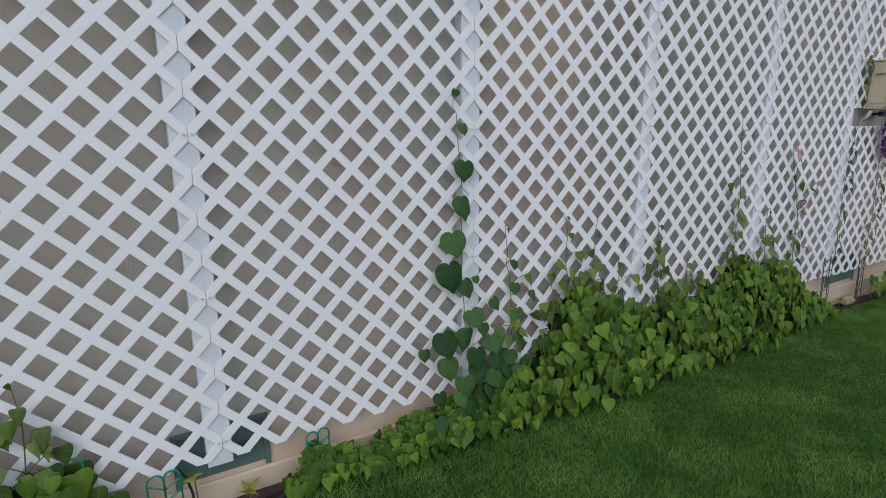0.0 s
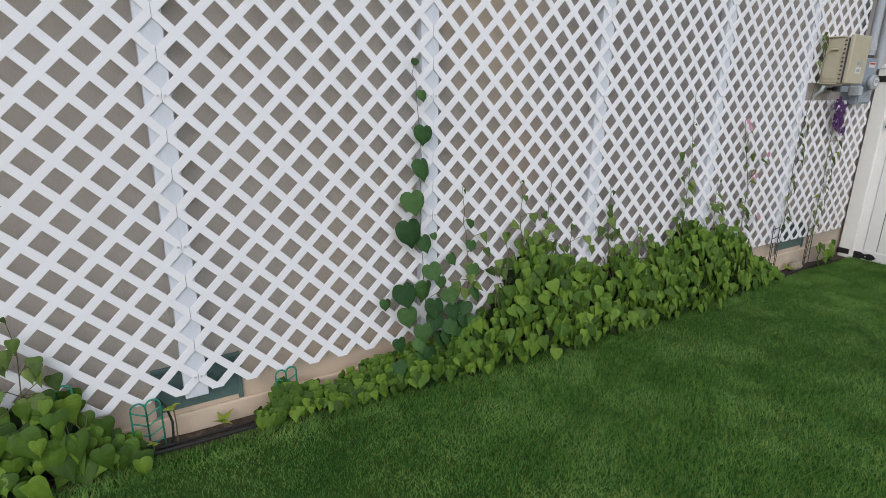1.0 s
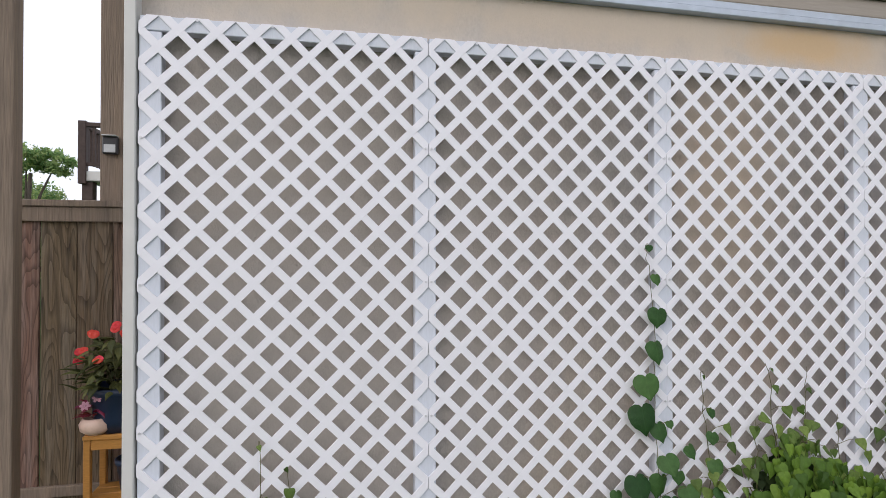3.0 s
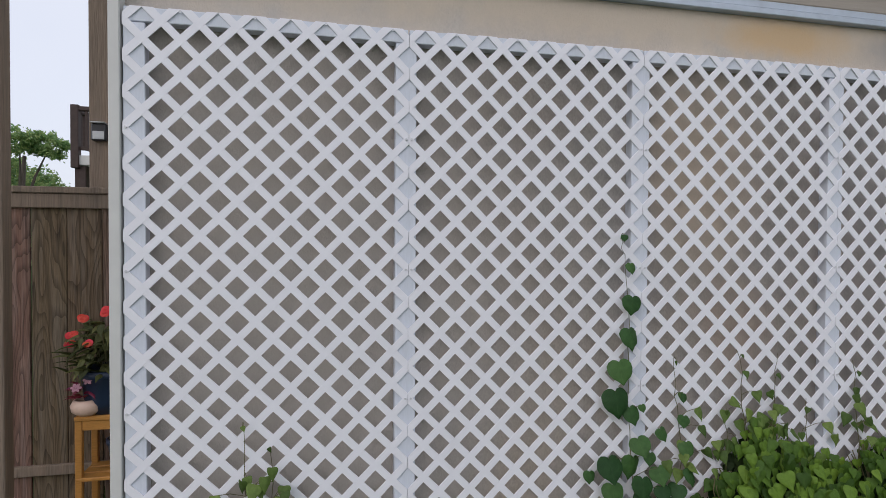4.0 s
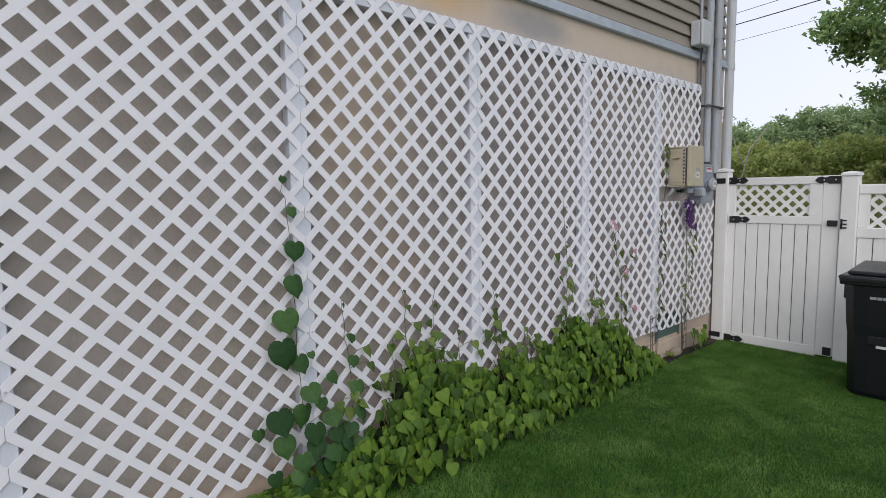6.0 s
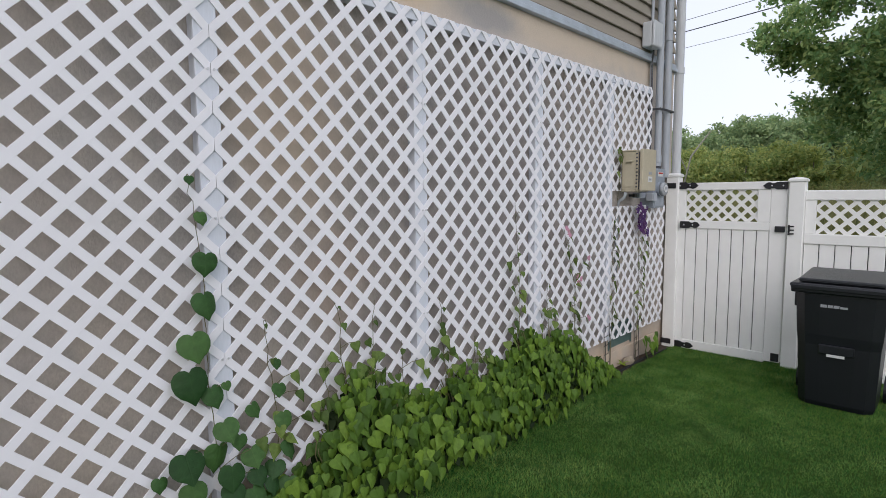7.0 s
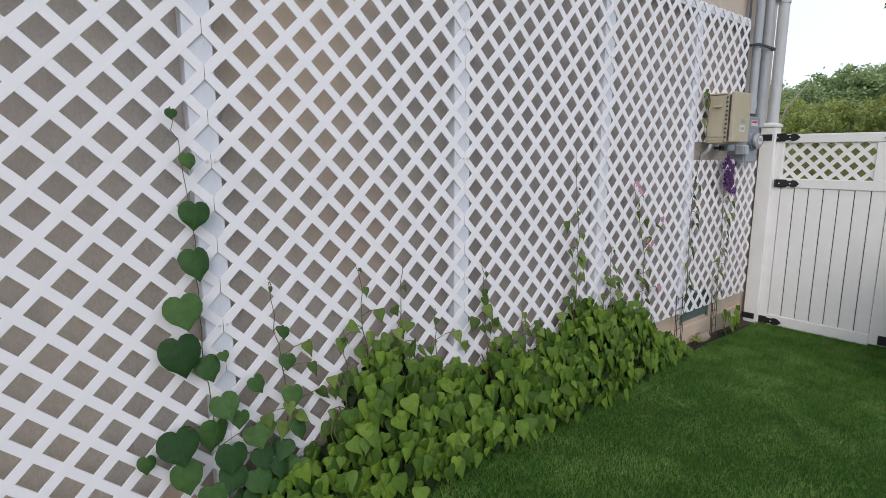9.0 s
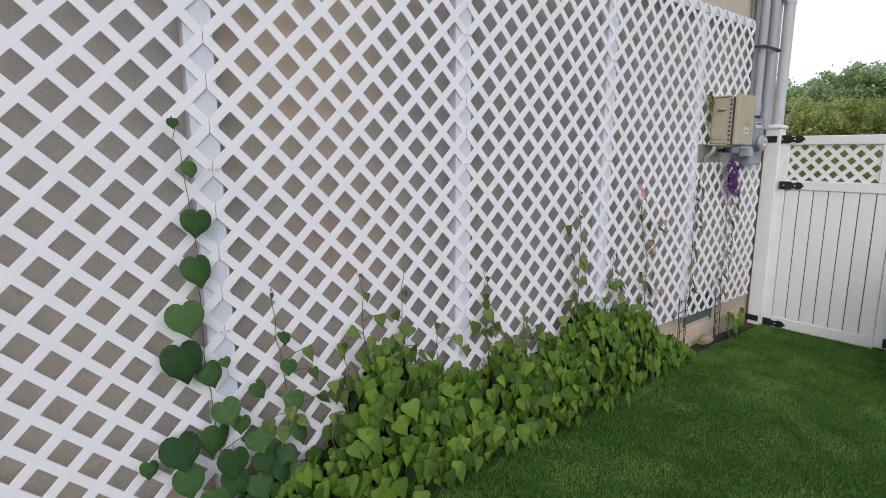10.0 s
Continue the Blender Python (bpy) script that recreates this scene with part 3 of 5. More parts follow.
hose(-0.078, 0.012, 0.008, 0.2, 7.2, 1)
hose(-0.052, 0.010, 0.0065, 0.5, 7.1, 2)
bm = tube(bmesh.new(), [(1.065, -0.02, 0.05), (1.085, -0.03, 0.12), (1.09, -0.02, 0.19), (1.075, 0.01, 0.25), (1.05, 0.04, 0.28)], 0.006, 6)
tagged(part("drip_tube", bm, M_HOSE, smooth=True), "thin black drip tube rising against the wall", "hose")


# ---- lattice on the wall ----
def panel(x0, x1, za, zb, screws=()):
    p = thing("lattice_panel", "white vinyl diagonal lattice panel screwed to the house wall", "lattice", (x0, 0, za), group="lattice panels")
    for bm in slat_meshes(x0 + 0.0008, x1 - 0.0008, za, zb, PITCH, STRIP, 0.0, TOP - 0.055):
        bmesh.ops.translate(bm, verts=bm.verts, vec=(-x0, 0, -za))
        part("slat", bm, M_VINYL, p)
    for sx, sz in screws:
        share("screw", SCREW, p, Matrix.Translation((sx - x0, -0.0086, sz - za)))
    return p


bm = tube(bmesh.new(), [(0, 0.001, 0), (0, -0.002, 0)], 0.0055, 8)
SCREW = bpy.data.meshes.new("screw")
bm.to_mesh(SCREW)
bm.free()
SCREW.materials.append(M_STEEL)
W = 1.2192
SEAMS = [0.0, W, 2 * W, 3 * W, 4 * W, 6.02]
NODE_Z = [TOP - 0.055 - PITCH * k for k in (3, 7, 11, 15)]
BOTTOMS = [0.296, 0.292, 0.296, 0.30, 0.335]
for i in range(5):
    a, b = SEAMS[i], SEAMS[i + 1]
    tops = [(a + PITCH * (k + 0.5), TOP - 0.012) for k in range(1, 8, 2) if a + PITCH * (k + 0.5) < b - 0.03]
    panel(a, b, BOTTOMS[i], TOP, [(a + 0.013, z) for z in NODE_Z] + [(b - 0.013, z) for z in NODE_Z] + tops)
panel(6.02, 6.86, 1.70, TOP, [(6.033, NODE_Z[0]), (6.845, NODE_Z[0])])
panel(6.02, 7.25, 0.32, 1.56, [(6.033, NODE_Z[2]), (7.235, NODE_Z[2])])

# white furring boards behind the joints and along the top
def furring(x0, x1, za, zb):
    f = part("furring_board", box(0, x1 - x0, 0.0015, WALL_Y - 0.0005, 0, zb - za, 0.003), M_FURRING)
    f.location = (x0, 0, za)
    return tagged(f, "white painted furring board behind the lattice", "board", group="furring boards")


furring(0.002, 0.088, 0.29, TOP - 0.066)
for s in SEAMS[1:5]:
    furring(s - 0.062, s + 0.036, 0.268, TOP - 0.066)
furring(5.96, 6.05, 0.33, TOP - 0.066)
for a, b in zip(SEAMS, SEAMS[1:] + [6.86]):
    furring(a + 0.004, b - 0.004, TOP - 0.062, TOP - 0.0008)


# ---- utilities at the far corner ----
nid = thing("telephone_box", "beige plastic telephone interface box, its cover slightly ajar", "utility box", (6.195, -0.009, 1.705))
nid.scale = (1.0, 1.0, 0.96)
part("base_box", box(0, 0.28, -0.145, -0.003, 0.0, 0.360, 0.008, 2), M_BEIGE, nid)
part("flange", box(-0.006, 0.286, -0.156, -0.146, -0.006, 0.368, 0.003), M_BEIGE, nid)
part("top_lip", box(-0.008, 0.288, -0.138, -0.003, 0.361, 0.374, 0.004), M_BEIGE, nid)
part("bottom_lip", box(-0.008, 0.288, -0.138, -0.003, -0.014, -0.001, 0.004), M_BEIGE, nid)
cover = part("cover", box(-0.002, 0.286, -0.204, -0.172, -0.008, 0.382, 0.009, 3), M_BEIGE, nid)
# Dark filler added for the shade in the gap behind the ajar cover.
part("seam", box(0.012, 0.278, -0.172, -0.156, 0.008, 0.355), M_STRAP, nid)
lug_ob = part("hinge_lug", box(-0.011, -0.0065, -0.158, -0.140, 0, 0.013, 0.002), M_STRAP, nid)
lug_ob.location = (0, 0, 0.025)
for k in range(1, 10):
    share("hinge_lug", lug_ob.data, nid, Matrix.Translation((0, 0, 0.025 + 0.034 * k)))
part("side_latch", box(-0.030, -0.001, -0.110, -0.055, 0.262, 0.276, 0.004), M_BEIGE, nid)
part("side_panel", box(-0.005, -0.001, -0.128, -0.015, 0.030, 0.250, 0.003), M_BEIGE, nid)
part("sticker", box(0.12, 0.19, -0.2055, -0.2045, 0.145, 0.172), M_STICKERG, cover)
part("sticker", box(0.11, 0.20, -0.2055, -0.2045, 0.075, 0.128), M_STICKER, cover)
part("sticker_bar", box(0.13, 0.18, -0.2065, -0.2057, 0.09, 0.11), M_STICKERG, cover)

pipe = tagged(part("grey_conduit", tube(bmesh.new(), [(6.21, -0.05, 1.685), (6.21, -0.035, 1.64), (6.21, 0.02, 1.60), (6.21, 0.030, 1.5), (6.21, 0.034, 0.9)], 0.015, 10), M_PIPE, smooth=True), "short grey conduit running down behind the lattice", "conduit", group="conduits")
lower = thing("junction_box", "small dark grey cable fitting below the telephone box", "utility box", (6.46, 0.0, 1.632))
part("box_body", box(0, 0.14, -0.07, 0.0, 0, 0.05, 0.004), M_GREY, lower)
part("bracket", box(0.05, 0.09, 0.001, 0.061, 0.012, 0.035, 0.002), M_STRAP, lower)
part("gland", box(-0.05, -0.001, -0.045, -0.02, 0.008, 0.038, 0.004), M_BLACKMETAL, lower)
splice = thing("junction_box", "small pale blue-grey box joined to the meter socket", "utility box", (6.70, 0.0, 1.60))
part("box_body", box(0, 0.089, -0.10, -0.03, 0, 0.08, 0.006), M_PIPE, splice)
part("lid", box(0.004, 0.085, -0.107, -0.101, 0.004, 0.076, 0.002), M_PIPE, splice)

meter = thing("electric_meter", "grey metal meter socket with a round glass meter", "meter", (6.775, 0, 1.53))
meter.scale = (1.22, 0.72, 0.93)
sock = part("socket_box", box(0, 0.215, -0.105, 0.084, 0, 0.42, 0.008, 2), M_GREY, meter)
part("front_cover", box(0.010, 0.205, -0.115, -0.106, 0.012, 0.408, 0.004), M_GREY, meter)
part("meter_ring", disc(bmesh.new(), (0.10, -0.116, 0.20), (0, -1, 0), 0.080, 0.035, 26), M_GREY, meter)
part("meter_glass", lathe(bmesh.new(), 0, 0, [(0.072, 0), (0.070, 0.035), (0.064, 0.045), (0.045, 0.05)], 24), M_GLASS, meter, smooth=True).matrix_basis = pose(0.10, -0.152, 0.20, 90, 0, 0)
part("dial_plate", disc(bmesh.new(), (0.10, -0.2035, 0.205), (0, -1, 0), 0.038, 0.002, 20), M_STICKER, meter)
part("dial_bar", box(0.08, 0.14, -0.2075, -0.2060, 0.195, 0.225), M_STICKERG, meter)
part("warning_sticker", box(0.06, 0.165, -0.1175, -0.1162, 0.335, 0.385), M_STICKER, meter)
part("warning_bar", box(0.07, 0.155, -0.1190, -0.1180, 0.362, 0.378), M_RED, meter)
part("hub", disc(bmesh.new(), (0.19, -0.02, 0.421), (0, 0, 1), 0.04, 0.03, 16), M_STRAP, meter)


def conduit(x, y, r, za, zb, material, label, couplings=()):
    c = thing("conduit", label, "conduit", (x, y, za), group="conduits")
    part("pipe", tube(bmesh.new(), [(0, 0, 0), (0, 0, zb - za)], r, 16), material, c, smooth=False)
    for z in couplings:
        part("coupling", tube(bmesh.new(), [(0, 0, z - za - 0.035), (0, 0, z - za + 0.035)], r + 0.006, 16), material, c)
    return c


conduit(6.98, -0.02, 0.034, 1.95, 6.4, M_PIPE, "grey electrical conduit running up the wall", (2.02, 4.4))
conduit(7.18, -0.02, 0.034, 1.84, 6.4, M_PIPE, "grey electrical conduit beside the meter", (3.25,))
conduit(6.90, 0.035, 0.014, 1.96, 6.4, M_PIPE, "thin grey conduit against the stucco")
conduit(7.29, 0.025, 0.018, 1.86, 6.4, M_STRAP, "thin dark cable conduit on the wall")
conduit(7.36, 0.03, 0.022, 1.86, 6.4, M_PIPE, "grey cable conduit near the house corner")
conduit(7.625, 0.03, 0.047, 0.0, 6.5, M_PIPEW, "pale grey round downpipe at the house corner", (3.0,))
strap = thing("pipe_strap", "dark metal strap clamping the conduits", "strap", (6.92, -0.060, 2.50))
part("strap_band", box(0.0, 0.33, -0.006, 0.002, 0, 0.022, 0.002), M_STRAP, strap)
part("strap_end", box(-0.012, -0.001, -0.006, 0.121, 0, 0.022, 0.002), M_STRAP, strap)
part("strap_end", box(0.331, 0.342, -0.006, 0.121, 0, 0.022, 0.002), M_STRAP, strap)
jb = thing("cable_box", "pale grey plastic cable box on the siding", "utility box", (6.68, 0.045, 3.075))
part("box_body", box(0, 0.20, -0.10, -0.0, 0, 0.235, 0.016, 2), M_PIPEW, jb)
part("lid", box(-0.006, 0.206, -0.125, -0.101, -0.004, 0.240, 0.018, 3), M_PIPEW, jb)
part("cable", tube(bmesh.new(), [(0.17, -0.05, -0.001), (0.19, -0.03, -0.10), (0.20, -0.03, -0.5), (0.20, -0.03, -1.4)], 0.009, 8), M_STRAP, jb)


# ---- white vinyl gate and fence at the end of the lawn ----
GX = 7.425


def fence_post(y, h, label):
    p = thing("fence_post", label, "fence post", (GX, y, -0.05), group="fence posts")
    part("post", box(-0.064, 0.064, -0.064, 0.064, 0, h - 0.03 + 0.05, 0.006), M_GATE, p)
    bm = bmesh.new()
    block(bm, -0.074, 0.074, -0.074, 0.074, h - 0.029 + 0.05, h - 0.004 + 0.05, 0.004)
    part("cap", bm, M_GATE, p)
    bm = bmesh.new()
    lathe(bm, 0, 0, [(0.098, h - 0.003 + 0.05), (0.08, h + 0.006 + 0.05), (0.02, h + 0.014 + 0.05)], 4)
    bmesh.ops.rotate(bm, verts=bm.verts, cent=(0, 0, 0), matrix=Matrix.Rotation(radians(45), 3, "Z"))
    part("cap_top", bm, M_GATE, p)
    return p


fence_post(-0.034, 1.875, "white vinyl gate post with a flat cap beside the house")
fence_post(-1.175, 1.80, "white vinyl gate post with a flat cap on the lawn")
fence_post(-3.60, 1.78, "white vinyl fence post with a flat cap")


def lattice_into(parent, ya, yb, za, zb, x, pitch, width):
    for bm in slat_meshes(ya, yb, za, zb, pitch, width, ya, za, depth=0.006, lift=0.0004):
        for v in bm.verts:
            u, d, w = v.co
            v.co = (x + d, -u, w)
        bmesh.ops.recalc_face_normals(bm, faces=bm.faces)
        part("slat", bm, M_GATE, parent)


gate = thing("gate", "closed white vinyl gate with a lattice top and black hinges", "gate", (0, 0, 0))
part("hinge_stile", box(GX - 0.022, GX + 0.022, -0.165, -0.098, 0.02, 1.775, 0.004), M_GATE, gate)
part("latch_stile", box(GX - 0.022, GX + 0.022, -0.955, -0.845, 1.387, 1.700, 0.004), M_GATE, gate)
part("latch_stile", box(GX - 0.024, GX + 0.022, -1.095, -0.957, 0.02, 1.780, 0.004), M_GATE, gate)
part("top_rail", box(GX - 0.026, GX + 0.026, -0.956, -0.1655, 1.702, 1.780, 0.005), M_GATE, gate)
part("mid_rail", box(GX - 0.026, GX + 0.026, -0.956, -0.1655, 1.303, 1.386, 0.005), M_GATE, gate)
part("bottom_rail", box(GX - 0.026, GX + 0.026, -0.956, -0.1655, 0.0, 0.100, 0.005), M_GATE, gate)
part("backing", box(GX + 0.004, GX + 0.012, -0.956, -0.166, 0.101, 1.302), M_GROOVE, gate)
n_boards = 7
bw = (0.956 - 0.166) / n_boards
bd = part("board", box(GX - 0.014, GX + 0.003, -bw + 0.004, -0.004, 0.1005, 1.3025, 0.004), M_GATE, gate)
bd.location.y = -0.166
for k in range(1, n_boards):
    share("board", bd.data, gate, Matrix.Translation((0, -0.166 - k * bw, 0)))
lattice_into(gate, 0.166, 0.844, 1.387, 1.7015, GX + 0.004, 0.118, 0.034)


def strap_hinge(y, z, length, sgn, parent):
    """A black strap with a pointed end; sgn: -1 runs away from the house."""
    bm = bmesh.new()
    out = [(0, -0.036), (0.42, -0.036), (0.5, -0.024), (0.62, -0.024), (0.72, -0.034), (0.86, -0.028), (1.0, 0.0)]
    pts = [(u * length, w) for u, w in out] + [(u * length, -w) for u, w in out[-2::-1]]
    a = [bm.verts.new((GX - 0.0335, y + sgn * u, z + w)) for u, w in pts]
    b = [bm.verts.new((GX - 0.0265, y + sgn * u, z + w)) for u, w in pts]
    bm.faces.new(a)
    bm.faces.new(b[::-1])
    for i in range(len(a)):
        j = (i + 1) % len(a)
        bm.faces.new((a[i], b[i], b[j], a[j]))
    bmesh.ops.recalc_face_normals(bm, faces=bm.faces)
    h = part("hinge", bm, M_BLACKMETAL, parent, "black strap hinge")
    part("knuckle", tube(bmesh.new(), [(GX - 0.040, y, z - 0.034), (GX - 0.040, y, z + 0.034)], 0.011, 10), M_BLACKMETAL, h)
    for u in (0.15, 0.62):
        part("bolt", disc(bmesh.new(), (GX - 0.034, y + sgn * u * length, z), (-1, 0, 0), 0.007, 0.004, 8), M_STEEL, h)


strap_hinge(-0.075, 1.752, 0.215, -1, gate)
strap_hinge(-0.128, 1.340, 0.19, -1, gate)
strap_hinge(-0.06, 0.040, 0.235, -1, gate)
strap_hinge(-1.088, 1.738, 0.20, 1, gate)
part("hinge_plate", box(GX - 0.074, GX - 0.0655, -0.075, 0.045, 1.725, 1.782, 0.003), M_BLACKMETAL, gate)
part("hinge_plate", box(GX - 0.074, GX - 0.0655, -0.07, 0.04, 0.035, 0.09, 0.003), M_BLACKMETAL, gate)
latch = part("latch", box(GX - 0.052, GX - 0.0245, -1.088, -1.005, 1.295, 1.352, 0.005), M_BLACKMETAL, gate, "black gate latch")
part("latch_bar", box(GX - 0.080, GX - 0.0665, -1.168, -1.125, 1.315, 1.327, 0.002), M_BLACKMETAL, latch)
part("latch_bar", box(GX - 0.080, GX - 0.0665, -1.168, -1.125, 1.280, 1.292, 0.002), M_BLACKMETAL, latch)
part("latch_bar", box(GX - 0.080, GX - 0.0665, -1.168, -1.125, 1.350, 1.362, 0.002), M_BLACKMETAL, latch)
part("latch_plate", box(GX - 0.072, GX - 0.0655, -1.134, -1.118, 1.275, 1.368, 0.002), M_BLACKMETAL, latch)
part("drop_bracket", box(GX - 0.034, GX - 0.0265, -1.090, -1.02, 0.030, 0.110, 0.003), M_BLACKMETAL, gate)


def fence_panel(ya, yb):
    """A privacy panel from ya down to yb."""
    f = thing("vinyl_fence", "white vinyl privacy fence with a lattice top", "fence", (0, 0, 0), group="vinyl fences")
    part("top_rail", box(GX - 0.028, GX + 0.028, yb, ya, 1.600, 1.690, 0.005), M_GATE, f)
    part("mid_rail", box(GX - 0.028, GX + 0.028, yb, ya, 1.195, 1.290, 0.005), M_GATE, f)
    part("bottom_rail", box(GX - 0.028, GX + 0.028, yb, ya, 0.0, 0.10, 0.005), M_GATE, f)
    part("stile", box(GX - 0.020, GX + 0.020, ya - 0.085, ya - 0.001, 1.291, 1.599, 0.003), M_GATE, f)
    part("stile", box(GX - 0.020, GX + 0.020, yb + 0.001, yb + 0.085, 1.291, 1.599, 0.003), M_GATE, f)
    part("backing", box(GX + 0.004, GX + 0.012, yb, ya, 0.101, 1.194), M_GROOVE, f)
    n = round((ya - yb) / 0.122)
    w = (ya - yb) / n
    b = part("board", box(GX - 0.014, GX + 0.003, -w + 0.004, -0.004, 0.1005, 1.1945, 0.004), M_GATE, f)
    b.location.y = ya
    for k in range(1, n):
        share("board", b.data, f, Matrix.Translation((0, ya - k * w, 0)))
    lattice_into(f, -ya + 0.086, -yb - 0.086, 1.2905, 1.5995, GX + 0.004, 0.118, 0.034)


fence_panel(-1.240, -3.535)
fence_panel(-3.665, -6.0)

# ---- black wheeled cart ----
cart = thing("wheeled_bin", "black plastic wheeled rubbish bin standing on the lawn", "bin", (6.655, -1.665, 0.0))
bm = bmesh.new()
lv = []
for z, hx, hy in ((0.012, 0.235, 0.235), (0.05, 0.245, 0.245), (0.50, 0.262, 0.262), (0.515, 0.262, 0.262), (0.60, 0.272, 0.272), (0.93, 0.288, 0.288)):
    ring = []
    for k in range(24):
        a = 2 * math.pi * (k + 0.5) / 24
        c, s = math.cos(a), math.sin(a)
        q = (abs(c) ** 7 + abs(s) ** 7) ** (-1 / 7)
        ring.append(bm.verts.new((hx * c * q, hy * s * q, z)))
    lv.append(ring)
for u, v in zip(lv, lv[1:]):
    for k in range(24):
        bm.faces.new((u[k], u[(k + 1) % 24], v[(k + 1) % 24], v[k]))
bm.faces.new(lv[0][::-1])
bm.faces.new(lv[-1])
body = part("body", bm, M_BIN, cart)
part("rim", box(-0.305, 0.30, -0.305, 0.305, 0.931, 0.975, 0.012, 2), M_BIN, cart)
bm = bmesh.new()
block(bm, -0.32, 0.31, -0.312, 0.312, 0.976, 1.010, 0.015, 3)
lid = part("lid", bm, M_LID, cart, "dull black hinged lid")
bm = box(-0.27, 0.27, -0.265, 0.265, 1.0105, 1.040, 0.020, 3)
for v in bm.verts:
    v.co.z += (0.035 * (v.co.x + 0.27) / 0.54 + 0.012 * math.cos(v.co.y * 5)) * (v.co.z > 1.02)
part("lid_crown", bm, M_LID, lid)
part("lid_lip", box(-0.335, -0.321, -0.30, 0.30, 0.965, 0.998, 0.005), M_LID, lid)
part("handle", tube(bmesh.new(), [(0.31, -0.28, 0.95), (0.36, -0.28, 0.97), (0.36, 0.28, 0.97), (0.31, 0.28, 0.95)], 0.014, 10), M_BIN, cart)
part("pocket", box(-0.2945, -0.270, -0.11, 0.11, 0.46, 0.53, 0.006), M_BIN, cart)
part("side_rib", box(-0.20, -0.05, 0.255, 0.294, 0.80, 0.93, 0.010, 2), M_BIN, cart)
part("side_rib", box(-0.20, -0.05, -0.294, -0.255, 0.80, 0.93, 0.010, 2), M_BIN, cart)
cart.scale = (1.0, 1.02, 0.968)
part("label_strip", box(-0.2975, -0.2960, -0.055, 0.055, 0.440, 0.462), M_STICKER, cart)
for k, (a, b) in enumerate(((0.125, 0.165), (0.09, 0.12), (0.05, 0.085), (0.0, 0.045))):
    part("print_bar", box(-0.2925, -0.2890, a - 0.055, b - 0.055, 0.828, 0.850 - 0.006 * (k > 2)), M_STICKERG, cart)
for sy in (-1, 1):
    w = part("wheel", disc(bmesh.new(), (0.22, sy * 0.262, 0.11), (0, sy, 0), 0.11, 0.045, 22), M_BIN, cart)
    part("hub", disc(bmesh.new(), (0.22, sy * 0.3075, 0.11), (0, sy, 0), 0.04, 0.006, 14), M_LID, w)


# ---- plants along the wall ----
LEAVES = [leaf_mesh("leaf", M_LEAF, w, f, d, wave=wv) for w, f, d, wv in ((0.98, 0.16, 0.20, 0.012), (0.90, 0.34, 0.30, 0.02), (1.06, 0.08, 0.12, -0.02), (0.94, 0.24, 0.10, 0.025), (0.82, 0.12, 0.34, -0.015))]
M_LEAF_UP = leaf_mat("tendril_leaf_green", (0.10, 0.160, 0.034), (0.12, 0.18, 0.05), 0.4)
TENDRIL = [leaf_mesh("leaf", M_LEAF_UP, w, f, d, notch=0.03, wave=wv) for w, f, d, wv in ((0.90, 0.2, 0.2, 0.02), (0.78, 0.4, 0.35, 0.03), (0.98, 0.12, 0.1, -0.03))]
SPRAY = [leaf_mesh("leaf", M_SPRAY, w, f, d, notch=0.02) for w, f, d in ((0.46, 0.3, 0.3), (0.55, 0.15, 0.15), (0.40, 0.4, 0.45))]
BIG = [leaf_mesh("leaf", M_LEAF_BIG, w, f, d, notch=0.09, wave=wv, broad=True) for w, f, d, wv in ((1.04, 0.2, 0.14, 0.02), (0.96, 0.34, 0.24, 0.03), (1.08, 0.12, 0.10, -0.025))]
LIME = [leaf_mesh("leaf", M_LEAF_LIME, 0.6, 0.3, 0.4)]
HX = [0.28, 0.36, 0.45, 0.60, 0.72, 0.80, 0.88, 0.95, 0.97, 1.43, 1.46, 1.50, 1.56, 1.72, 1.90, 2.10, 2.30, 2.50, 2.75, 2.85, 2.92, 3.00, 3.10, 3.20, 3.30, 3.45, 3.60, 3.75, 3.85, 4.00, 4.13, 4.30, 4.43, 4.55, 4.65, 4.78, 4.90, 5.00, 5.20, 5.36, 5.60, 5.76, 6.00, 6.10]
HZ = [0.20, 0.38, 0.49, 0.53, 0.49, 0.37, 0.23, 0.16, 0.00, 0.00, 0.12, 0.20, 0.28, 0.22, 0.24, 0.27, 0.29, 0.31, 0.41, 0.51, 0.58, 0.77, 0.81, 0.75, 0.69, 0.58, 0.54, 0.58, 0.66, 0.58, 0.54, 0.58, 0.64, 0.76, 0.72, 0.62, 0.68, 0.70, 0.58, 0.51, 0.34, 0.26, 0.13, 0.05]
DX = [0.28, 0.60, 0.90, 1.43, 1.60, 1.90, 2.30, 2.80, 3.20, 4.90, 5.30, 5.70, 6.10]
DY = [0.10, 0.15, 0.09, 0.07, 0.12, 0.16, 0.15, 0.20, 0.225, 0.215, 0.17, 0.11, 0.05]


def mass_point(x, r, deep=0.0):
    h, d, g = float(np.interp(x, HX, HZ)), float(np.interp(x, DX, DY)), ground_z(x)
    h = g + (h - g) * (1 + 0.22 * noise.noise(Vector((x * 9.0, 3.7, 1.3))))
    u = r.random() ** 0.85
    z = g + 0.065 + u * max(0.0, h - g - 0.085)
    y = -0.02 - d * math.sqrt(max(0.0, 1 - u ** 1.7)) * (1 - deep * r.random()) * (1 + 0.35 * noise.noise(Vector((x * 7, z * 7, 0.0)))) + r.gauss(0, 0.018)
    return Vector((x + r.gauss(0, 0.01), min(y, -0.018), z))


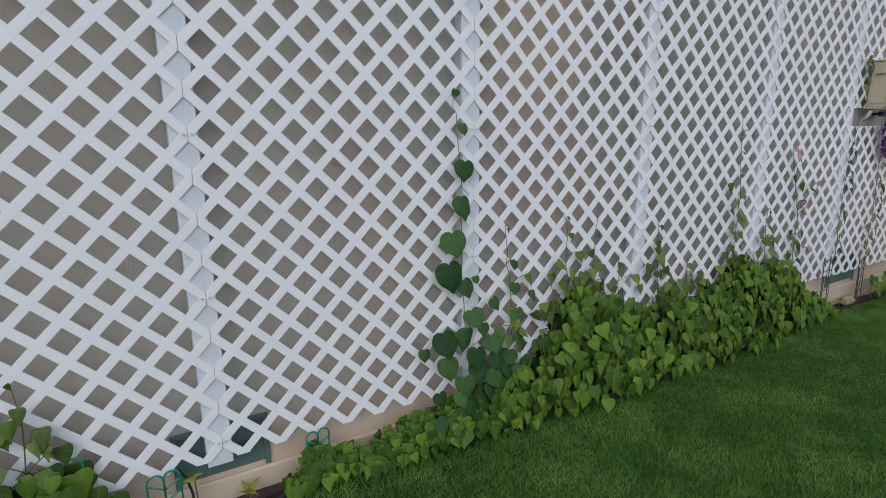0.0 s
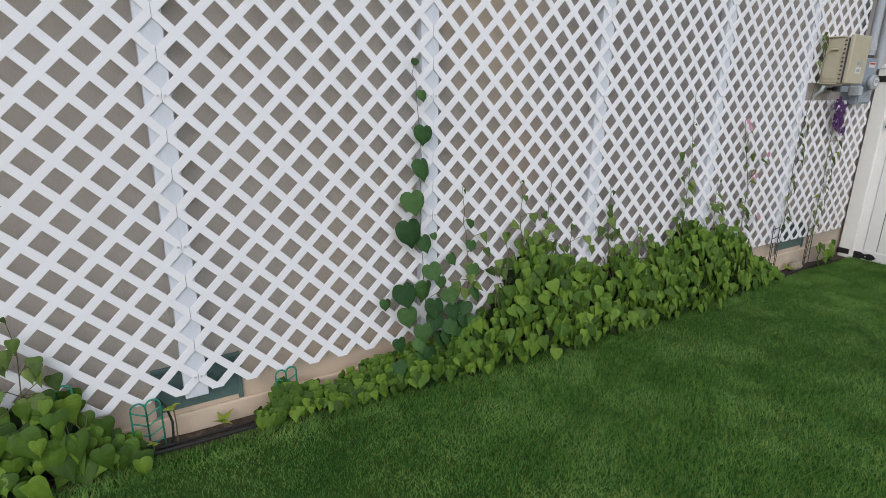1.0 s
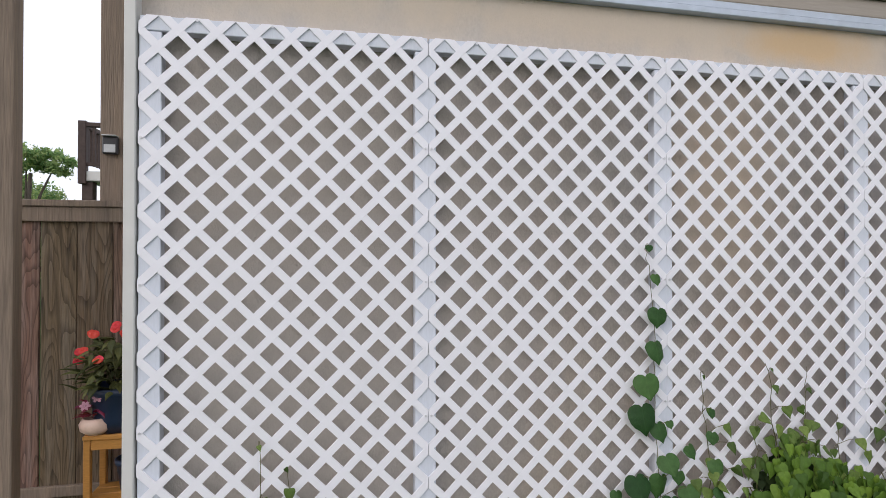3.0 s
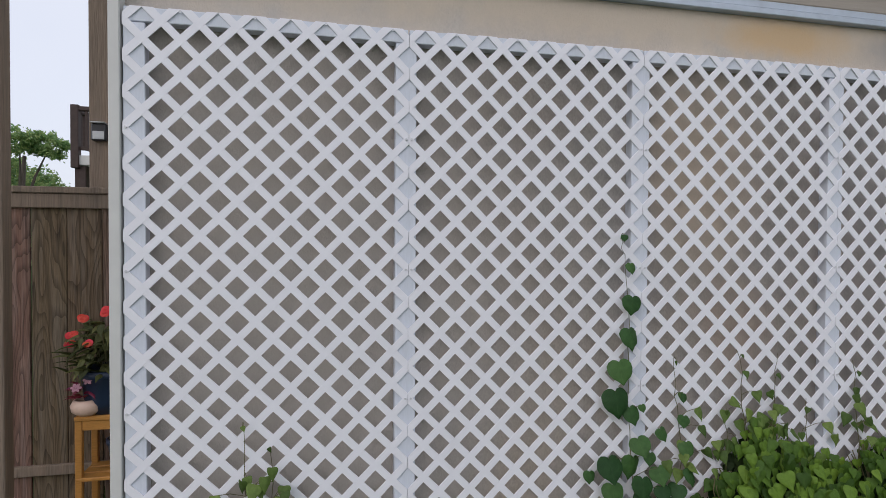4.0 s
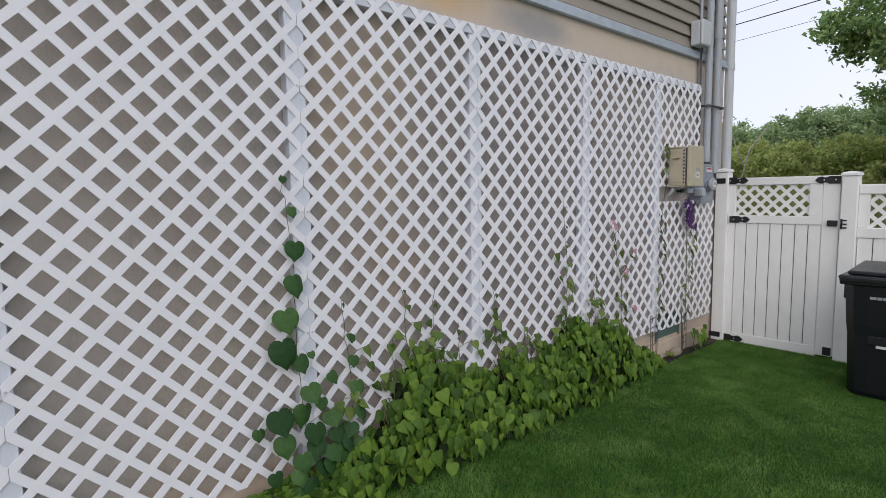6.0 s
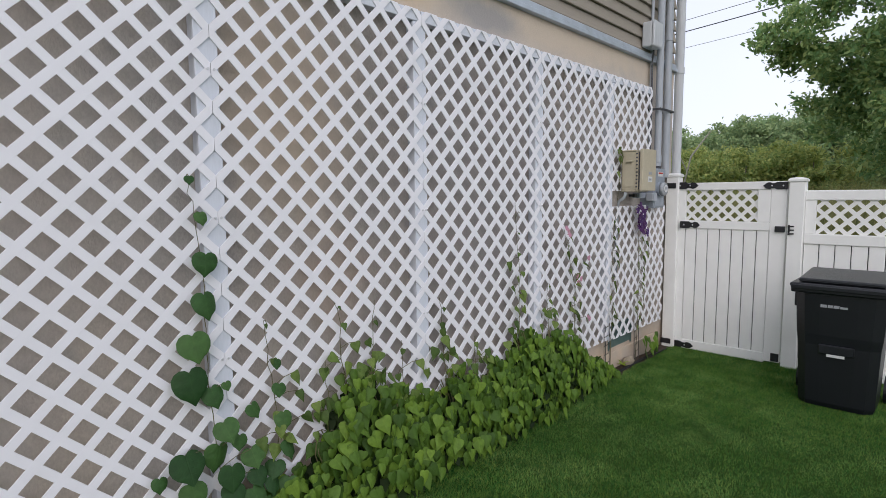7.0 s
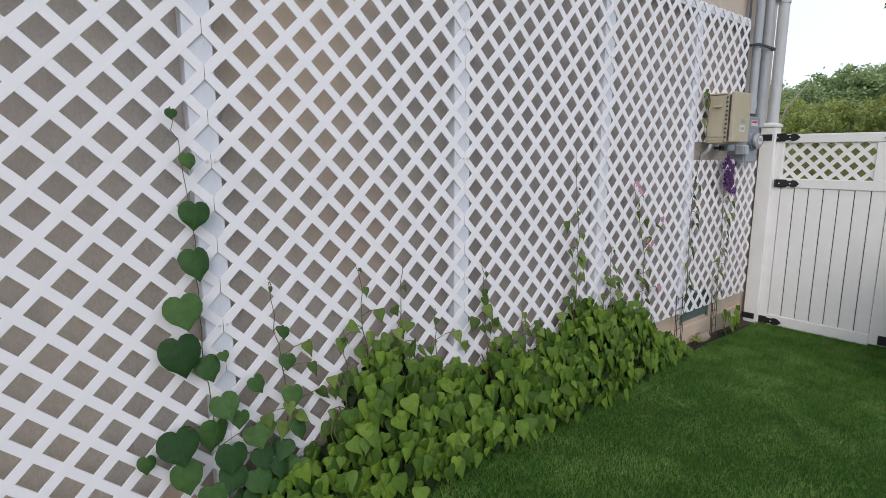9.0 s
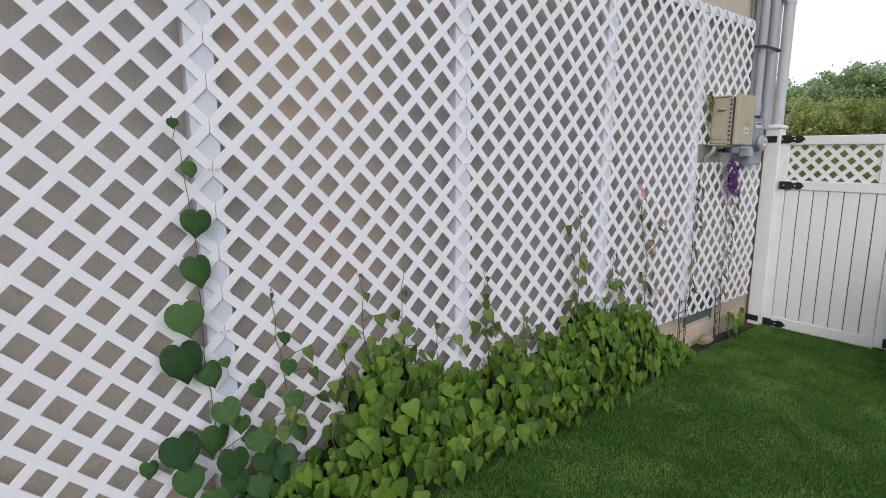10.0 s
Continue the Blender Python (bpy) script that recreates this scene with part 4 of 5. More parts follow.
PLANTS = [("heart-leaved green vine clump against the lattice", 0.28, 0.95, 0.106), ("low row of green heart-shaped leaves along the bed", 1.45, 2.25, 0.062),
          ("leafy green bean vine at the foot of the lattice", 2.25, 2.95, 0.072), ("tall leafy green bean vine climbing the lattice", 2.95, 3.42, 0.077),
          ("dense green bean vine below the lattice", 3.42, 4.02, 0.074), ("dense green bean vine below the lattice", 4.02, 4.48, 0.074),
          ("tall green vine with some yellow-green leaves", 4.48, 5.02, 0.077), ("green vine sloping down towards the gate", 5.02, 6.05, 0.074)]
for label, xa, xb, size in PLANTS:
    base = Vector(((xa + xb) / 2, -0.03, ground_z((xa + xb) / 2)))
    plant = thing("bean_plant", label, "plant", base, group="bean plants along the wall")
    area = sum(float(np.interp(x, HX, HZ)) + 0.5 * float(np.interp(x, DX, DY)) for x in np.linspace(xa, xb, 20)) / 20 * (xb - xa)
    count = int(min(300, area / (size * size * 0.42) * (2.0 if xa < 1 else 2.3)))
    for i in range(count):
        x = rnd.uniform(xa, xb)
        if float(np.interp(x, HX, HZ)) - ground_z(x) < 0.05:
            continue
        p = mass_point(x, rnd, 0.45)
        s = size * rnd.uniform(0.68, 1.30)
        share("leaf", rnd.choice(LEAVES), plant, leaf_pose(p - base, s, rnd, out=0.30, spread=1.2))
    # leaves further in, coloured near black to stand for shade in the gaps
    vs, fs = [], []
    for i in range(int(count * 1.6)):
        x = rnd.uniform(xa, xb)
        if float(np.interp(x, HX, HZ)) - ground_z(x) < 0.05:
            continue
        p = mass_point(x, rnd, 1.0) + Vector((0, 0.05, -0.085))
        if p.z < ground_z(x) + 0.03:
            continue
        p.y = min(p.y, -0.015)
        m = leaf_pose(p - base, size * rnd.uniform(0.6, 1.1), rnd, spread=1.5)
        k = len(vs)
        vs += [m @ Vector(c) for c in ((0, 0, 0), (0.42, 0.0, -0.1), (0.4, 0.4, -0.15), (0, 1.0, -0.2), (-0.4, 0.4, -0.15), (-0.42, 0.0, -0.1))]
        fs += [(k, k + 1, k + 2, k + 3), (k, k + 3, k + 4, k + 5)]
    ob = new("inner_leaves", quick_mesh("inner_leaves", np.array([tuple(v) for v in vs]), np.array(fs), M_LEAF_SHADE))
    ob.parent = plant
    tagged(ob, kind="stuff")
    bm = bmesh.new()
    for i in range(max(6, int((xb - xa) * 26))):
        x = rnd.uniform(xa + 0.03, xb - 0.03)
        h = max(0.05, float(np.interp(x, HX, HZ)) - 0.05)
        g = ground_z(x)
        pts = [Vector((x + rnd.gauss(0, 0.02) * t, -0.03 - 0.05 * math.sin(3 * t) + rnd.gauss(0, 0.01), g + t * (h - g))) - base for t in (0, 0.3, 0.6, 0.85, 1.0)]
        tube(bm, pts, 0.003, 5)
    tagged(part("stem_tangle", bm, M_STEM, plant), kind="stuff")


def far(x):
    return x - 0.045 * max(0.0, x - 4.5)


def climber(label, group, pts, r, leaves, meshes, sizes, name="climbing_vine", out=0.42, spread=0.8):
    """A thin stem over the lattice with leaves: leaves are (x, z, size factor)."""
    pts = [(far(p[0]), p[1], p[2]) for p in pts]
    leaves = [(far(x), z, f) for x, z, f in leaves]
    b = Vector(pts[0])
    c = thing(name, label, "plant", b, group=group)
    fine = []
    for p, q in zip(pts, pts[1:]):
        for t in (0, 0.33, 0.66):
            v = Vector(p).lerp(Vector(q), t)
            fine.append(v + Vector((rnd.gauss(0, 0.006), 0, 0)) - b)
    fine.append(Vector(pts[-1]) - b)
    part("stem", tube(bmesh.new(), fine, r, 5, r * 0.5), M_STEM, c, smooth=True)
    stalks = bmesh.new()
    for x, z, f in leaves:
        low = z < 0.78 and sizes > 0.1
        s = sizes * f * (0.92 if low else 1.0)
        near = min(fine, key=lambda v: (v.x + b.x - x) ** 2 + (v.z + b.z - z) ** 2)
        at = Vector((x, -0.035 - rnd.random() * 0.03 - 0.22 * max(0.0, 0.5 - z), z + s * 0.42)) - b
        share("leaf", rnd.choice(meshes), c, leaf_pose(at, s, rnd, out=out, spread=1.0 if low else spread))
        if 0.012 < (at - near).length < 0.15:
            tube(stalks, [near, (near + at) / 2 + Vector((0, 0, 0.01)), at], 0.0018, 4)
    if len(stalks.verts):
        tagged(part("stalk_tangle", stalks, M_STEM, c), kind="stuff")
    else:
        stalks.free()
    return c


climber("large dark green heart-leaved climber on the lattice joint", "climbing vines",
        [(2.43, -0.03, 0.06), (2.40, -0.035, 0.35), (2.37, -0.03, 0.6), (2.35, -0.03, 0.85), (2.355, -0.028, 1.05), (2.35, -0.026, 1.3), (2.345, -0.022, 1.5), (2.335, -0.02, 1.66), (2.31, -0.018, 1.76)], 0.0024,
        [(2.360, 1.405, 0.72), (2.345, 1.235, 0.84), (2.287, 1.070, 0.90), (2.266, 0.915, 1.06), (2.352, 0.845, 0.70), (2.397, 0.680, 0.82), (2.376, 0.575, 0.96), (2.234, 0.580, 1.06), (2.419, 0.475, 0.90),
         (2.525, 0.733, 0.58), (2.679, 0.645, 0.70), (2.692, 0.505, 0.72), (2.518, 0.520, 0.78), (2.655, 0.917, 0.36), (2.670, 0.789, 0.48), (2.135, 0.545, 0.50), (2.250, 0.457, 0.90), (2.496, 0.355, 0.85), (2.631, 0.428, 0.70),
         (2.412, 0.879, 0.30), (2.306, 1.745, 0.26), (2.346, 1.592, 0.42), (2.33, 0.36, 0.8), (2.18, 0.33, 0.6), (2.44, 0.29, 0.8), (2.58, 0.30, 0.65), (2.30, 0.22, 0.8), (2.46, 0.19, 0.8), (2.68, 0.34, 0.7),
         (2.64, 0.20, 0.75), (2.16, 0.20, 0.7), (2.38, 0.12, 0.75), (2.54, 0.11, 0.75), (2.25, 0.12, 0.75), (2.46, 0.62, 0.55), (2.42, 0.40, 0.8), (2.53, 0.43, 0.7), (2.48, 0.30, 0.75), (2.60, 0.37, 0.65), (2.36, 0.24, 0.75), (2.56, 0.20, 0.7), (2.68, 0.25, 0.7), (2.30, 0.30, 0.7)],
        BIG, 0.128, spread=0.55)
for pts, lv in (
    ([(2.66, -0.03, 0.5), (2.66, -0.028, 0.75), (2.63, -0.026, 0.92), (2.615, -0.022, 1.12)], [(2.64, 0.925, 0.6), (2.61, 1.10, 0.35), (2.655, 0.60, 0.8)]),
    ([(2.93, -0.04, 0.4), (2.94, -0.03, 0.7), (2.935, -0.024, 0.86)], [(2.92, 0.82, 0.5), (2.97, 0.66, 0.9), (2.90, 0.58, 0.9)]),
    ([(3.06, -0.05, 0.6), (3.03, -0.03, 0.85), (3.03, -0.024, 1.02), (3.00, -0.018, 1.15)], [(3.035, 1.02, 0.55), (2.95, 0.86, 0.9), (3.10, 0.90, 0.8), (3.06, 0.80, 0.9), (3.00, 0.74, 1.0), (3.005, 1.12, 0.3)]),
    ([(3.20, -0.05, 0.55), (3.22, -0.03, 0.82), (3.24, -0.024, 0.98), (3.26, -0.018, 1.12)], [(3.245, 1.0, 0.45), (3.18, 0.90, 0.7), (3.24, 0.82, 0.8), (3.16, 0.76, 1.0), (3.26, 0.70, 0.9)]),
    ([(3.45, -0.05, 0.45), (3.44, -0.03, 0.7), (3.45, -0.022, 0.86)], [(3.44, 0.80, 0.5), (3.40, 0.66, 0.6)]),
    ([(3.80, -0.05, 0.5), (3.78, -0.03, 0.78), (3.77, -0.024, 0.95), (3.765, -0.018, 1.06)], [(3.77, 0.99, 0.4), (3.78, 0.88, 0.75), (3.80, 0.76, 1.0), (3.74, 0.70, 0.8), (3.86, 0.68, 1.0), (3.64, 0.62, 0.9)]),
    ([(4.09, -0.05, 0.45), (4.08, -0.03, 0.65), (4.09, -0.02, 0.76)], [(4.09, 0.70, 0.6), (4.12, 0.58, 0.8), (4.02, 0.60, 0.7)]),
    ([(4.56, -0.05, 0.6), (4.58, -0.03, 0.9), (4.595, -0.026, 1.1), (4.56, -0.022, 1.3), (4.54, -0.018, 1.62)], [(4.595, 0.97, 0.85), (4.60, 1.11, 0.6), (4.57, 1.25, 0.45), (4.53, 0.86, 0.9), (4.62, 0.84, 0.9), (4.55, 1.40, 0.25), (4.545, 1.55, 0.2), (4.50, 0.76, 0.9)]),
    ([(4.95, -0.05, 0.55), (4.96, -0.03, 0.8), (4.98, -0.024, 1.0)], [(4.96, 0.86, 0.7), (4.92, 0.76, 0.9), (5.02, 0.74, 0.9), (4.98, 0.97, 0.35), (5.06, 0.66, 0.9)]),
    ([(0.60, -0.05, 0.4), (0.61, -0.03, 0.65), (0.60, -0.024, 0.78)], [(0.61, 0.70, 0.8), (0.54, 0.62, 1.0), (0.66, 0.60, 0.9), (0.595, 0.80, 0.35)]),
    ([(0.50, -0.05, 0.4), (0.49, -0.03, 0.7), (0.485, -0.022, 0.92)], [(0.50, 0.66, 0.7), (0.485, 0.90, 0.35)]),
):
    lo, hi = pts[0][2], pts[-1][2]
    more = [(pts[0][0] + rnd.gauss(0, 0.075), lo + (hi - lo) * rnd.random() ** 1.6 * 0.62, rnd.uniform(0.7, 1.05)) for _ in range(9)]
    climber("thin green bean tendril reaching up the lattice", "bean tendrils", pts, 0.0026, lv + more, TENDRIL, 0.082, name="bean_tendril", spread=1.5)

# yellow-green seedlings in the bed
for x, y, k, s in ((1.30, -0.02, 7, 0.055), (1.10, -0.03, 5, 0.05), (1.00, -0.06, 4, 0.03), (6.28, -0.02, 8, 0.06)):
    g = ground_z(x) + 0.02
    c = thing("seedling", "small lime-green seedling in the soil bed", "plant", (x, y, g), group="seedlings")
    z0 = 0.17 if x == 1.10 else 0.03
    part("stem", tube(bmesh.new(), [(0, 0, -0.01), (0.004, 0, z0 / 2), (0, 0, z0 + 0.01)], 0.003, 5), M_STEM, c)
    for i in range(k):
        a = 2 * math.pi * i / k + rnd.random()
        share("leaf", LIME[0], c, Matrix.Translation((0, 0, z0 + 0.015 * rnd.random())) @ pose(0, 0, 0, 20 + rnd.uniform(-25, 30), 0, math.degrees(a)) @ Matrix.Scale(s * rnd.uniform(0.7, 1.2), 4))
c = thing("seedling", "small green strawberry-like plant by the gate", "plant", (6.88, -0.04, ground_z(6.88) + 0.01), group="seedlings")
part("stem", tube(bmesh.new(), [(0, 0, -0.01), (0, 0, 0.05)], 0.004, 5), M_STEM, c)
for i in range(16):
    share("leaf", LEAVES[i % 4], c, leaf_pose(Vector((rnd.uniform(-0.18, 0.16), rnd.uniform(-0.08, 0.02), rnd.uniform(0.08, 0.24))), rnd.uniform(0.07, 0.11), rnd))


def bloom(at, size, material, petals, parent, tilt=(90, 0, 0), wide=0.30):
    bm = bmesh.new()
    for i in range(petals):
        a = 2 * math.pi * i / petals
        ca, sa = math.cos(a), math.sin(a)
        pts = [(0.05, 0.0, 0.0), (0.5, wide, 0.14), (0.9, wide * 0.75, 0.04), (1.0, 0.0, -0.02), (0.9, -wide * 0.75, 0.04), (0.5, -wide, 0.14)]
        bm.faces.new([bm.verts.new((size * (u * ca - v * sa), size * (u * sa + v * ca), size * w)) for u, v, w in pts])
    disc(bm, (0, 0, 0), (0, 0, 1), size * 0.12, size * 0.18, 6)
    ob = part("flower", bm, material, parent)
    ob.matrix_basis = Matrix.Translation(at) @ pose(0, 0, 0, *tilt)
    return ob


def flowering(label, pts, lv, flowers, material, petals, fsize, leafs=0.075):
    c = climber(label, "flowering climbers", pts, 0.003, lv, SPRAY, leafs, name="flowering_climber", spread=2.2)
    b = Vector((far(pts[0][0]), pts[0][1], pts[0][2]))
    for x, z in flowers:
        bloom(Vector((far(x), -0.05 - 0.03 * rnd.random(), z)) - b, fsize * rnd.uniform(0.8, 1.2), material, petals, c, (90 + rnd.uniform(-35, 25), rnd.uniform(-25, 25), 0))


def strew(x0, x1, za, zb, n, r=rnd):
    n = int(n * 0.9)
    return [(x0 + (x1 - x0) * t + r.gauss(0, 0.055), za + (zb - za) * t, r.uniform(0.6, 1.2)) for t in [(i + 0.5) / n for i in range(n)]]


flowering("thin climbing rose with small pink blooms on the lattice", [(5.35, -0.03, 0.1), (5.42, -0.03, 0.5), (5.40, -0.025, 0.9), (5.30, -0.02, 1.2), (5.22, -0.02, 1.42)],
          strew(5.38, 5.42, 0.4, 0.85, 12) + strew(5.42, 5.24, 0.9, 1.35, 8) + [(5.52, 1.08, 1.2), (5.5, 0.75, 1.0), (5.55, 0.62, 1.0)],
          [(5.20, 1.41), (5.24, 1.39), (5.22, 1.36), (5.54, 1.15), (5.57, 1.14), (5.38, 1.01), (5.41, 0.99), (5.39, 0.96), (5.57, 0.65), (5.59, 0.63)], M_PINK, 7, 0.022)
flowering("clematis vine with deep purple flowers below the box", [(6.66, -0.03, 0.05), (6.68, -0.03, 0.4), (6.70, -0.025, 0.8), (6.68, -0.02, 1.2), (6.66, -0.02, 1.52)],
          strew(6.66, 6.72, 0.35, 0.8, 12) + strew(6.76, 6.70, 0.8, 1.25, 10),
          [(6.60 + 0.04 * math.sin(2.3 * i) + 0.004 * i, 1.56 - 0.021 * i) for i in range(12)] + [(6.70 + 0.03 * math.sin(4.1 * i), 1.52 - 0.03 * i) for i in range(8)] + [(6.78, 1.31), (6.80, 1.28)], M_PURPLE, 6, 0.042)
flowering("thin leafy vine climbing the lattice joint", [(6.08, -0.03, 0.05), (6.10, -0.03, 0.5), (6.09, -0.025, 0.9), (6.11, -0.02, 1.3), (6.16, -0.03, 1.55), (6.175, -0.04, 1.8), (6.18, -0.07, 2.0)],
          strew(6.09, 6.10, 0.45, 0.95, 9) + strew(6.09, 6.14, 1.0, 1.45, 7) + [(6.165, 1.84, 1.0), (6.17, 1.96, 1.1), (6.19, 2.02, 1.2), (6.15, 2.03, 1.0), (6.18, 2.06, 0.9), (6.20, 1.98, 1.0)], [], M_PINK, 5, 0.02, 0.085)


# ---- small wire trellises, stone ----
def fan_trellis(x, y, w, h, label):
    g = ground_z(x)
    t = thing("fan_trellis", label, "trellis", (x, y, g), group="green plant supports")
    def loop(cx, half, top):
        pts = [(cx - half, 0, 0), (cx - half, 0, top - half)]
        pts += [(cx - half * math.cos(a), 0, top - half + half * math.sin(a)) for a in np.linspace(0, math.pi, 9)[1:]]
        return pts + [(cx + half, 0, 0)]
    part("hoop", tube(bmesh.new(), loop(-w / 4, w / 4, h), 0.0042, 6), M_GREENWIRE, t, smooth=True)
    part("hoop", tube(bmesh.new(), loop(w / 4, w / 4, h * 1.02), 0.0042, 6), M_GREENWIRE, t, smooth=True)
    for k in range(4):
        z = h * (0.12 + 0.2 * k)
        for s in (-1, 1):
            part("cross_wire", tube(bmesh.new(), [(0, 0.003, z), (s * w / 2, 0.003, z + w * 0.28)], 0.0036, 6), M_GREENWIRE, t)


fan_trellis(0.995, -0.035, 0.115, 0.25, "small green wire fan trellis stuck in the bed")
fan_trellis(1.60, -0.035, 0.10, 0.25, "small green wire fan trellis among the leaves")
fan_trellis(0.70, -0.04, 0.11, 0.40, "small green wire fan trellis hidden in leaves")


def ladder_trellis(x, w, h):
    t = thing("ladder_trellis", "dark rusty wire ladder trellis against the wall", "trellis", (x, 0.0, ground_z(x)), group="wire ladder trellises")
    for s, lean in ((-0.5, 0), (0.5, 0), (0.0, 0.012)):
        part("upright", tube(bmesh.new(), [(s * w, -0.02 + lean, 0), (s * w, -0.01 + lean, h)], 0.0035, 6), M_DARKWIRE, t)
    for k in range(6):
        z = h * (0.08 + 0.17 * k)
        part("rung", tube(bmesh.new(), [(-0.5 * w, -0.017, z), (0.5 * w, -0.017, z + 0.012)], 0.003, 6), M_DARKWIRE, t)


ladder_trellis(5.97, 0.10, 0.50)
ladder_trellis(6.60, 0.10, 0.42)
bm = bmesh.new()
bmesh.ops.create_icosphere(bm, subdivisions=2, radius=1.0)
for v in bm.verts:
    v.co = Vector((v.co.x * 0.09, v.co.y * 0.045, v.co.z * 0.045)) * (1 + 0.25 * noise.noise(v.co * 1.7))
ob = part("stone", bm, M_STONE, smooth=True)
ob.location = (6.42, -0.02, 0.05)
tagged(ob, "rough tan stone lying in the soil bed", "stone")


# ---- the corner beyond the house's near end ----
FY = 1.0
fence = thing("wooden_fence", "tall weathered brown board fence with a cap rail", "fence", (0, FY, 0))
bw2 = 0.186
bdm = part("board", box(-bw2 + 0.003, -0.003, 0.0, 0.018, 0.05, 1.93, 0.003), M_WOOD, fence)
bdm.location.x = -0.07
for k in range(1, 14):
    share("board", bdm.data, fence, Matrix.Translation((-0.07 - k * bw2, 0.004 * (k % 2), 0)))
part("cap_rail", box(-2.75, -0.07, -0.035, 0.075, 1.985, 2.022, 0.004), M_POST, fence)
part("top_rail", box(-2.75, -0.07, -0.022, -0.003, 1.90, 1.984, 0.004), M_POST, fence)
part("kick_rail", box(-2.75, -0.07, -0.03, -0.004, 0.36, 0.42, 0.004), M_POST, fence)


def timber_post(x, y, s, h, label, lean=0.0):
    p = part("timber_post", box(-s / 2, s / 2, -s / 2, s / 2, 0, h, 0.008, 2), M_POST)
    p.location = (x, y, ground_z(x))
    p.rotation_euler = (0, 0, radians(lean))
    return tagged(p, label, "post", group="timber posts")


timber_post(-0.785, 0.56, 0.145, 4.2, "thick weathered grey timber post in front of the fence", 12)
timber_post(-0.600, 1.50, 0.150, 4.2, "thick weathered timber post behind the board fence", 4)
lamp = thing("solar_light", "small black solar wall light on the timber post", "light", (-0.60, 1.42, 2.36))
part("housing", box(-0.045, 0.045, -0.035, 0.004, 0.0, 0.11, 0.006), M_SOLAR, lamp)
part("lens", box(-0.034, 0.034, -0.040, -0.036, 0.008, 0.060, 0.002), M_LENS, lamp)
part("solar_panel", box(-0.042, 0.042, -0.060, -0.0, 0.111, 0.118, 0.002), M_LENS, lamp)

deck = thing("neighbour_deck", "dark brown raised deck with a slatted railing", "deck", (-1.42, 6.6, 0))
part("platform", box(-1.20, 2.2, -0.6, 2.2, 2.74, 2.88, 0.01), M_TRIM, deck)
part("top_rail", box(-1.22, 2.2, -0.62, -0.54, 3.50, 3.56, 0.006), M_DECK, deck)
part("bottom_rail", box(-1.22, 2.2, -0.60, -0.56, 2.95, 3.0, 0.006), M_DECK, deck)
part("corner_post", box(-1.22, -1.12, -0.63, -0.53, 2.70, 3.58, 0.006), M_DECK, deck)
part("side_rail", box(-1.22, -1.14, -0.52, 2.0, 3.50, 3.56, 0.006), M_DECK, deck)
bal = part("baluster", box(-0.018, 0.018, -0.018, 0.018, 3.0, 3.5, 0.003), M_DECK, deck)
bal.location = (-1.03, -0.58, 0)
for k in range(1, 24):
    share("baluster", bal.data, deck, Matrix.Translation((-1.03 + 0.10 * k, -0.58, 0)))
for k in range(14):
    share("baluster", bal.data, deck, Matrix.Translation((-1.18, -0.40 + 0.11 * k, 0)))
for x, y in ((-1.12, -0.5), (2.1, -0.5), (-1.12, 2.1)):
    part("support_post", box(x - 0.07, x + 0.07, y - 0.07, y + 0.07, 0.0, 2.739, 0.006), M_DECK, deck)

stand = thing("plant_stand", "honey-stained wooden two-tier plant stand by the fence", "plant stand", (-0.31, 0.82, ground_z(0)))
G = ground_z(0)
for k in range(3):
    part("top_slat", box(-0.165, 0.165, -0.125 + 0.085 * k, -0.045 + 0.085 * k, 0.665, 0.690, 0.004), M_STAND, stand)
for k in range(3):
    part("shelf_slat", box(-0.16, 0.16, -0.12 + 0.082 * k, -0.045 + 0.082 * k, 0.335, 0.355, 0.004), M_STAND, stand)
for sx in (-1, 1):
    for sy in (-1, 1):
        part("leg", box(sx * 0.148 - 0.017, sx * 0.148 + 0.017, sy * 0.105 - 0.017 + 0.005, sy * 0.105 + 0.017 + 0.005, 0, 0.664, 0.004), M_STAND, stand)
part("apron", box(-0.130, 0.130, -0.112, -0.094, 0.61, 0.664, 0.003), M_STAND, stand)
part("apron", box(-0.130, 0.130, 0.10, 0.118, 0.61, 0.664, 0.003), M_STAND, stand)

zt = G + 0.6905
pot = thing("flower_pot", "dark blue glazed pot of orange-red flowers on the stand", "potted plant", (-0.335, 0.81, zt))
pot.scale = (1.32, 1.32, 1.16)
part("pot", lathe(bmesh.new(), 0, 0, [(0.075, 0), (0.095, 0.06), (0.108, 0.17), (0.116, 0.175), (0.116, 0.205), (0.104, 0.207), (0.10, 0.19)], 24), M_BLUEPOT, pot, smooth=True)
SMALL = [leaf_mesh("leaf", M_LEAF_POT, 0.55, 0.25, 0.3, notch=0.03)]
bm = bmesh.new()
for i in range(12):
    a = 2 * math.pi * i / 12
    tube(bm, [(0.02 * math.cos(a), 0.02 * math.sin(a), 0.18), (0.06 * math.cos(a), 0.06 * math.sin(a), 0.30), (0.12 * math.cos(a), 0.10 * math.sin(a), 0.38 + 0.05 * math.sin(3 * a))], 0.003, 4)
tagged(part("stem_tangle", bm, M_STEM, pot), kind="stuff")
for i in range(230):
    a, h = rnd.uniform(0, 2 * math.pi), rnd.uniform(0.2, 0.43)
    r0 = 0.15 * rnd.random() ** 0.6
    share("leaf", SMALL[0], pot, Matrix.Translation((r0 * math.cos(a), r0 * math.sin(a), h)) @ pose(0, 0, 0, rnd.uniform(-60, 40), rnd.uniform(-25, 25), math.degrees(a) - 90) @ Matrix.Scale(rnd.uniform(0.05, 0.085), 4))
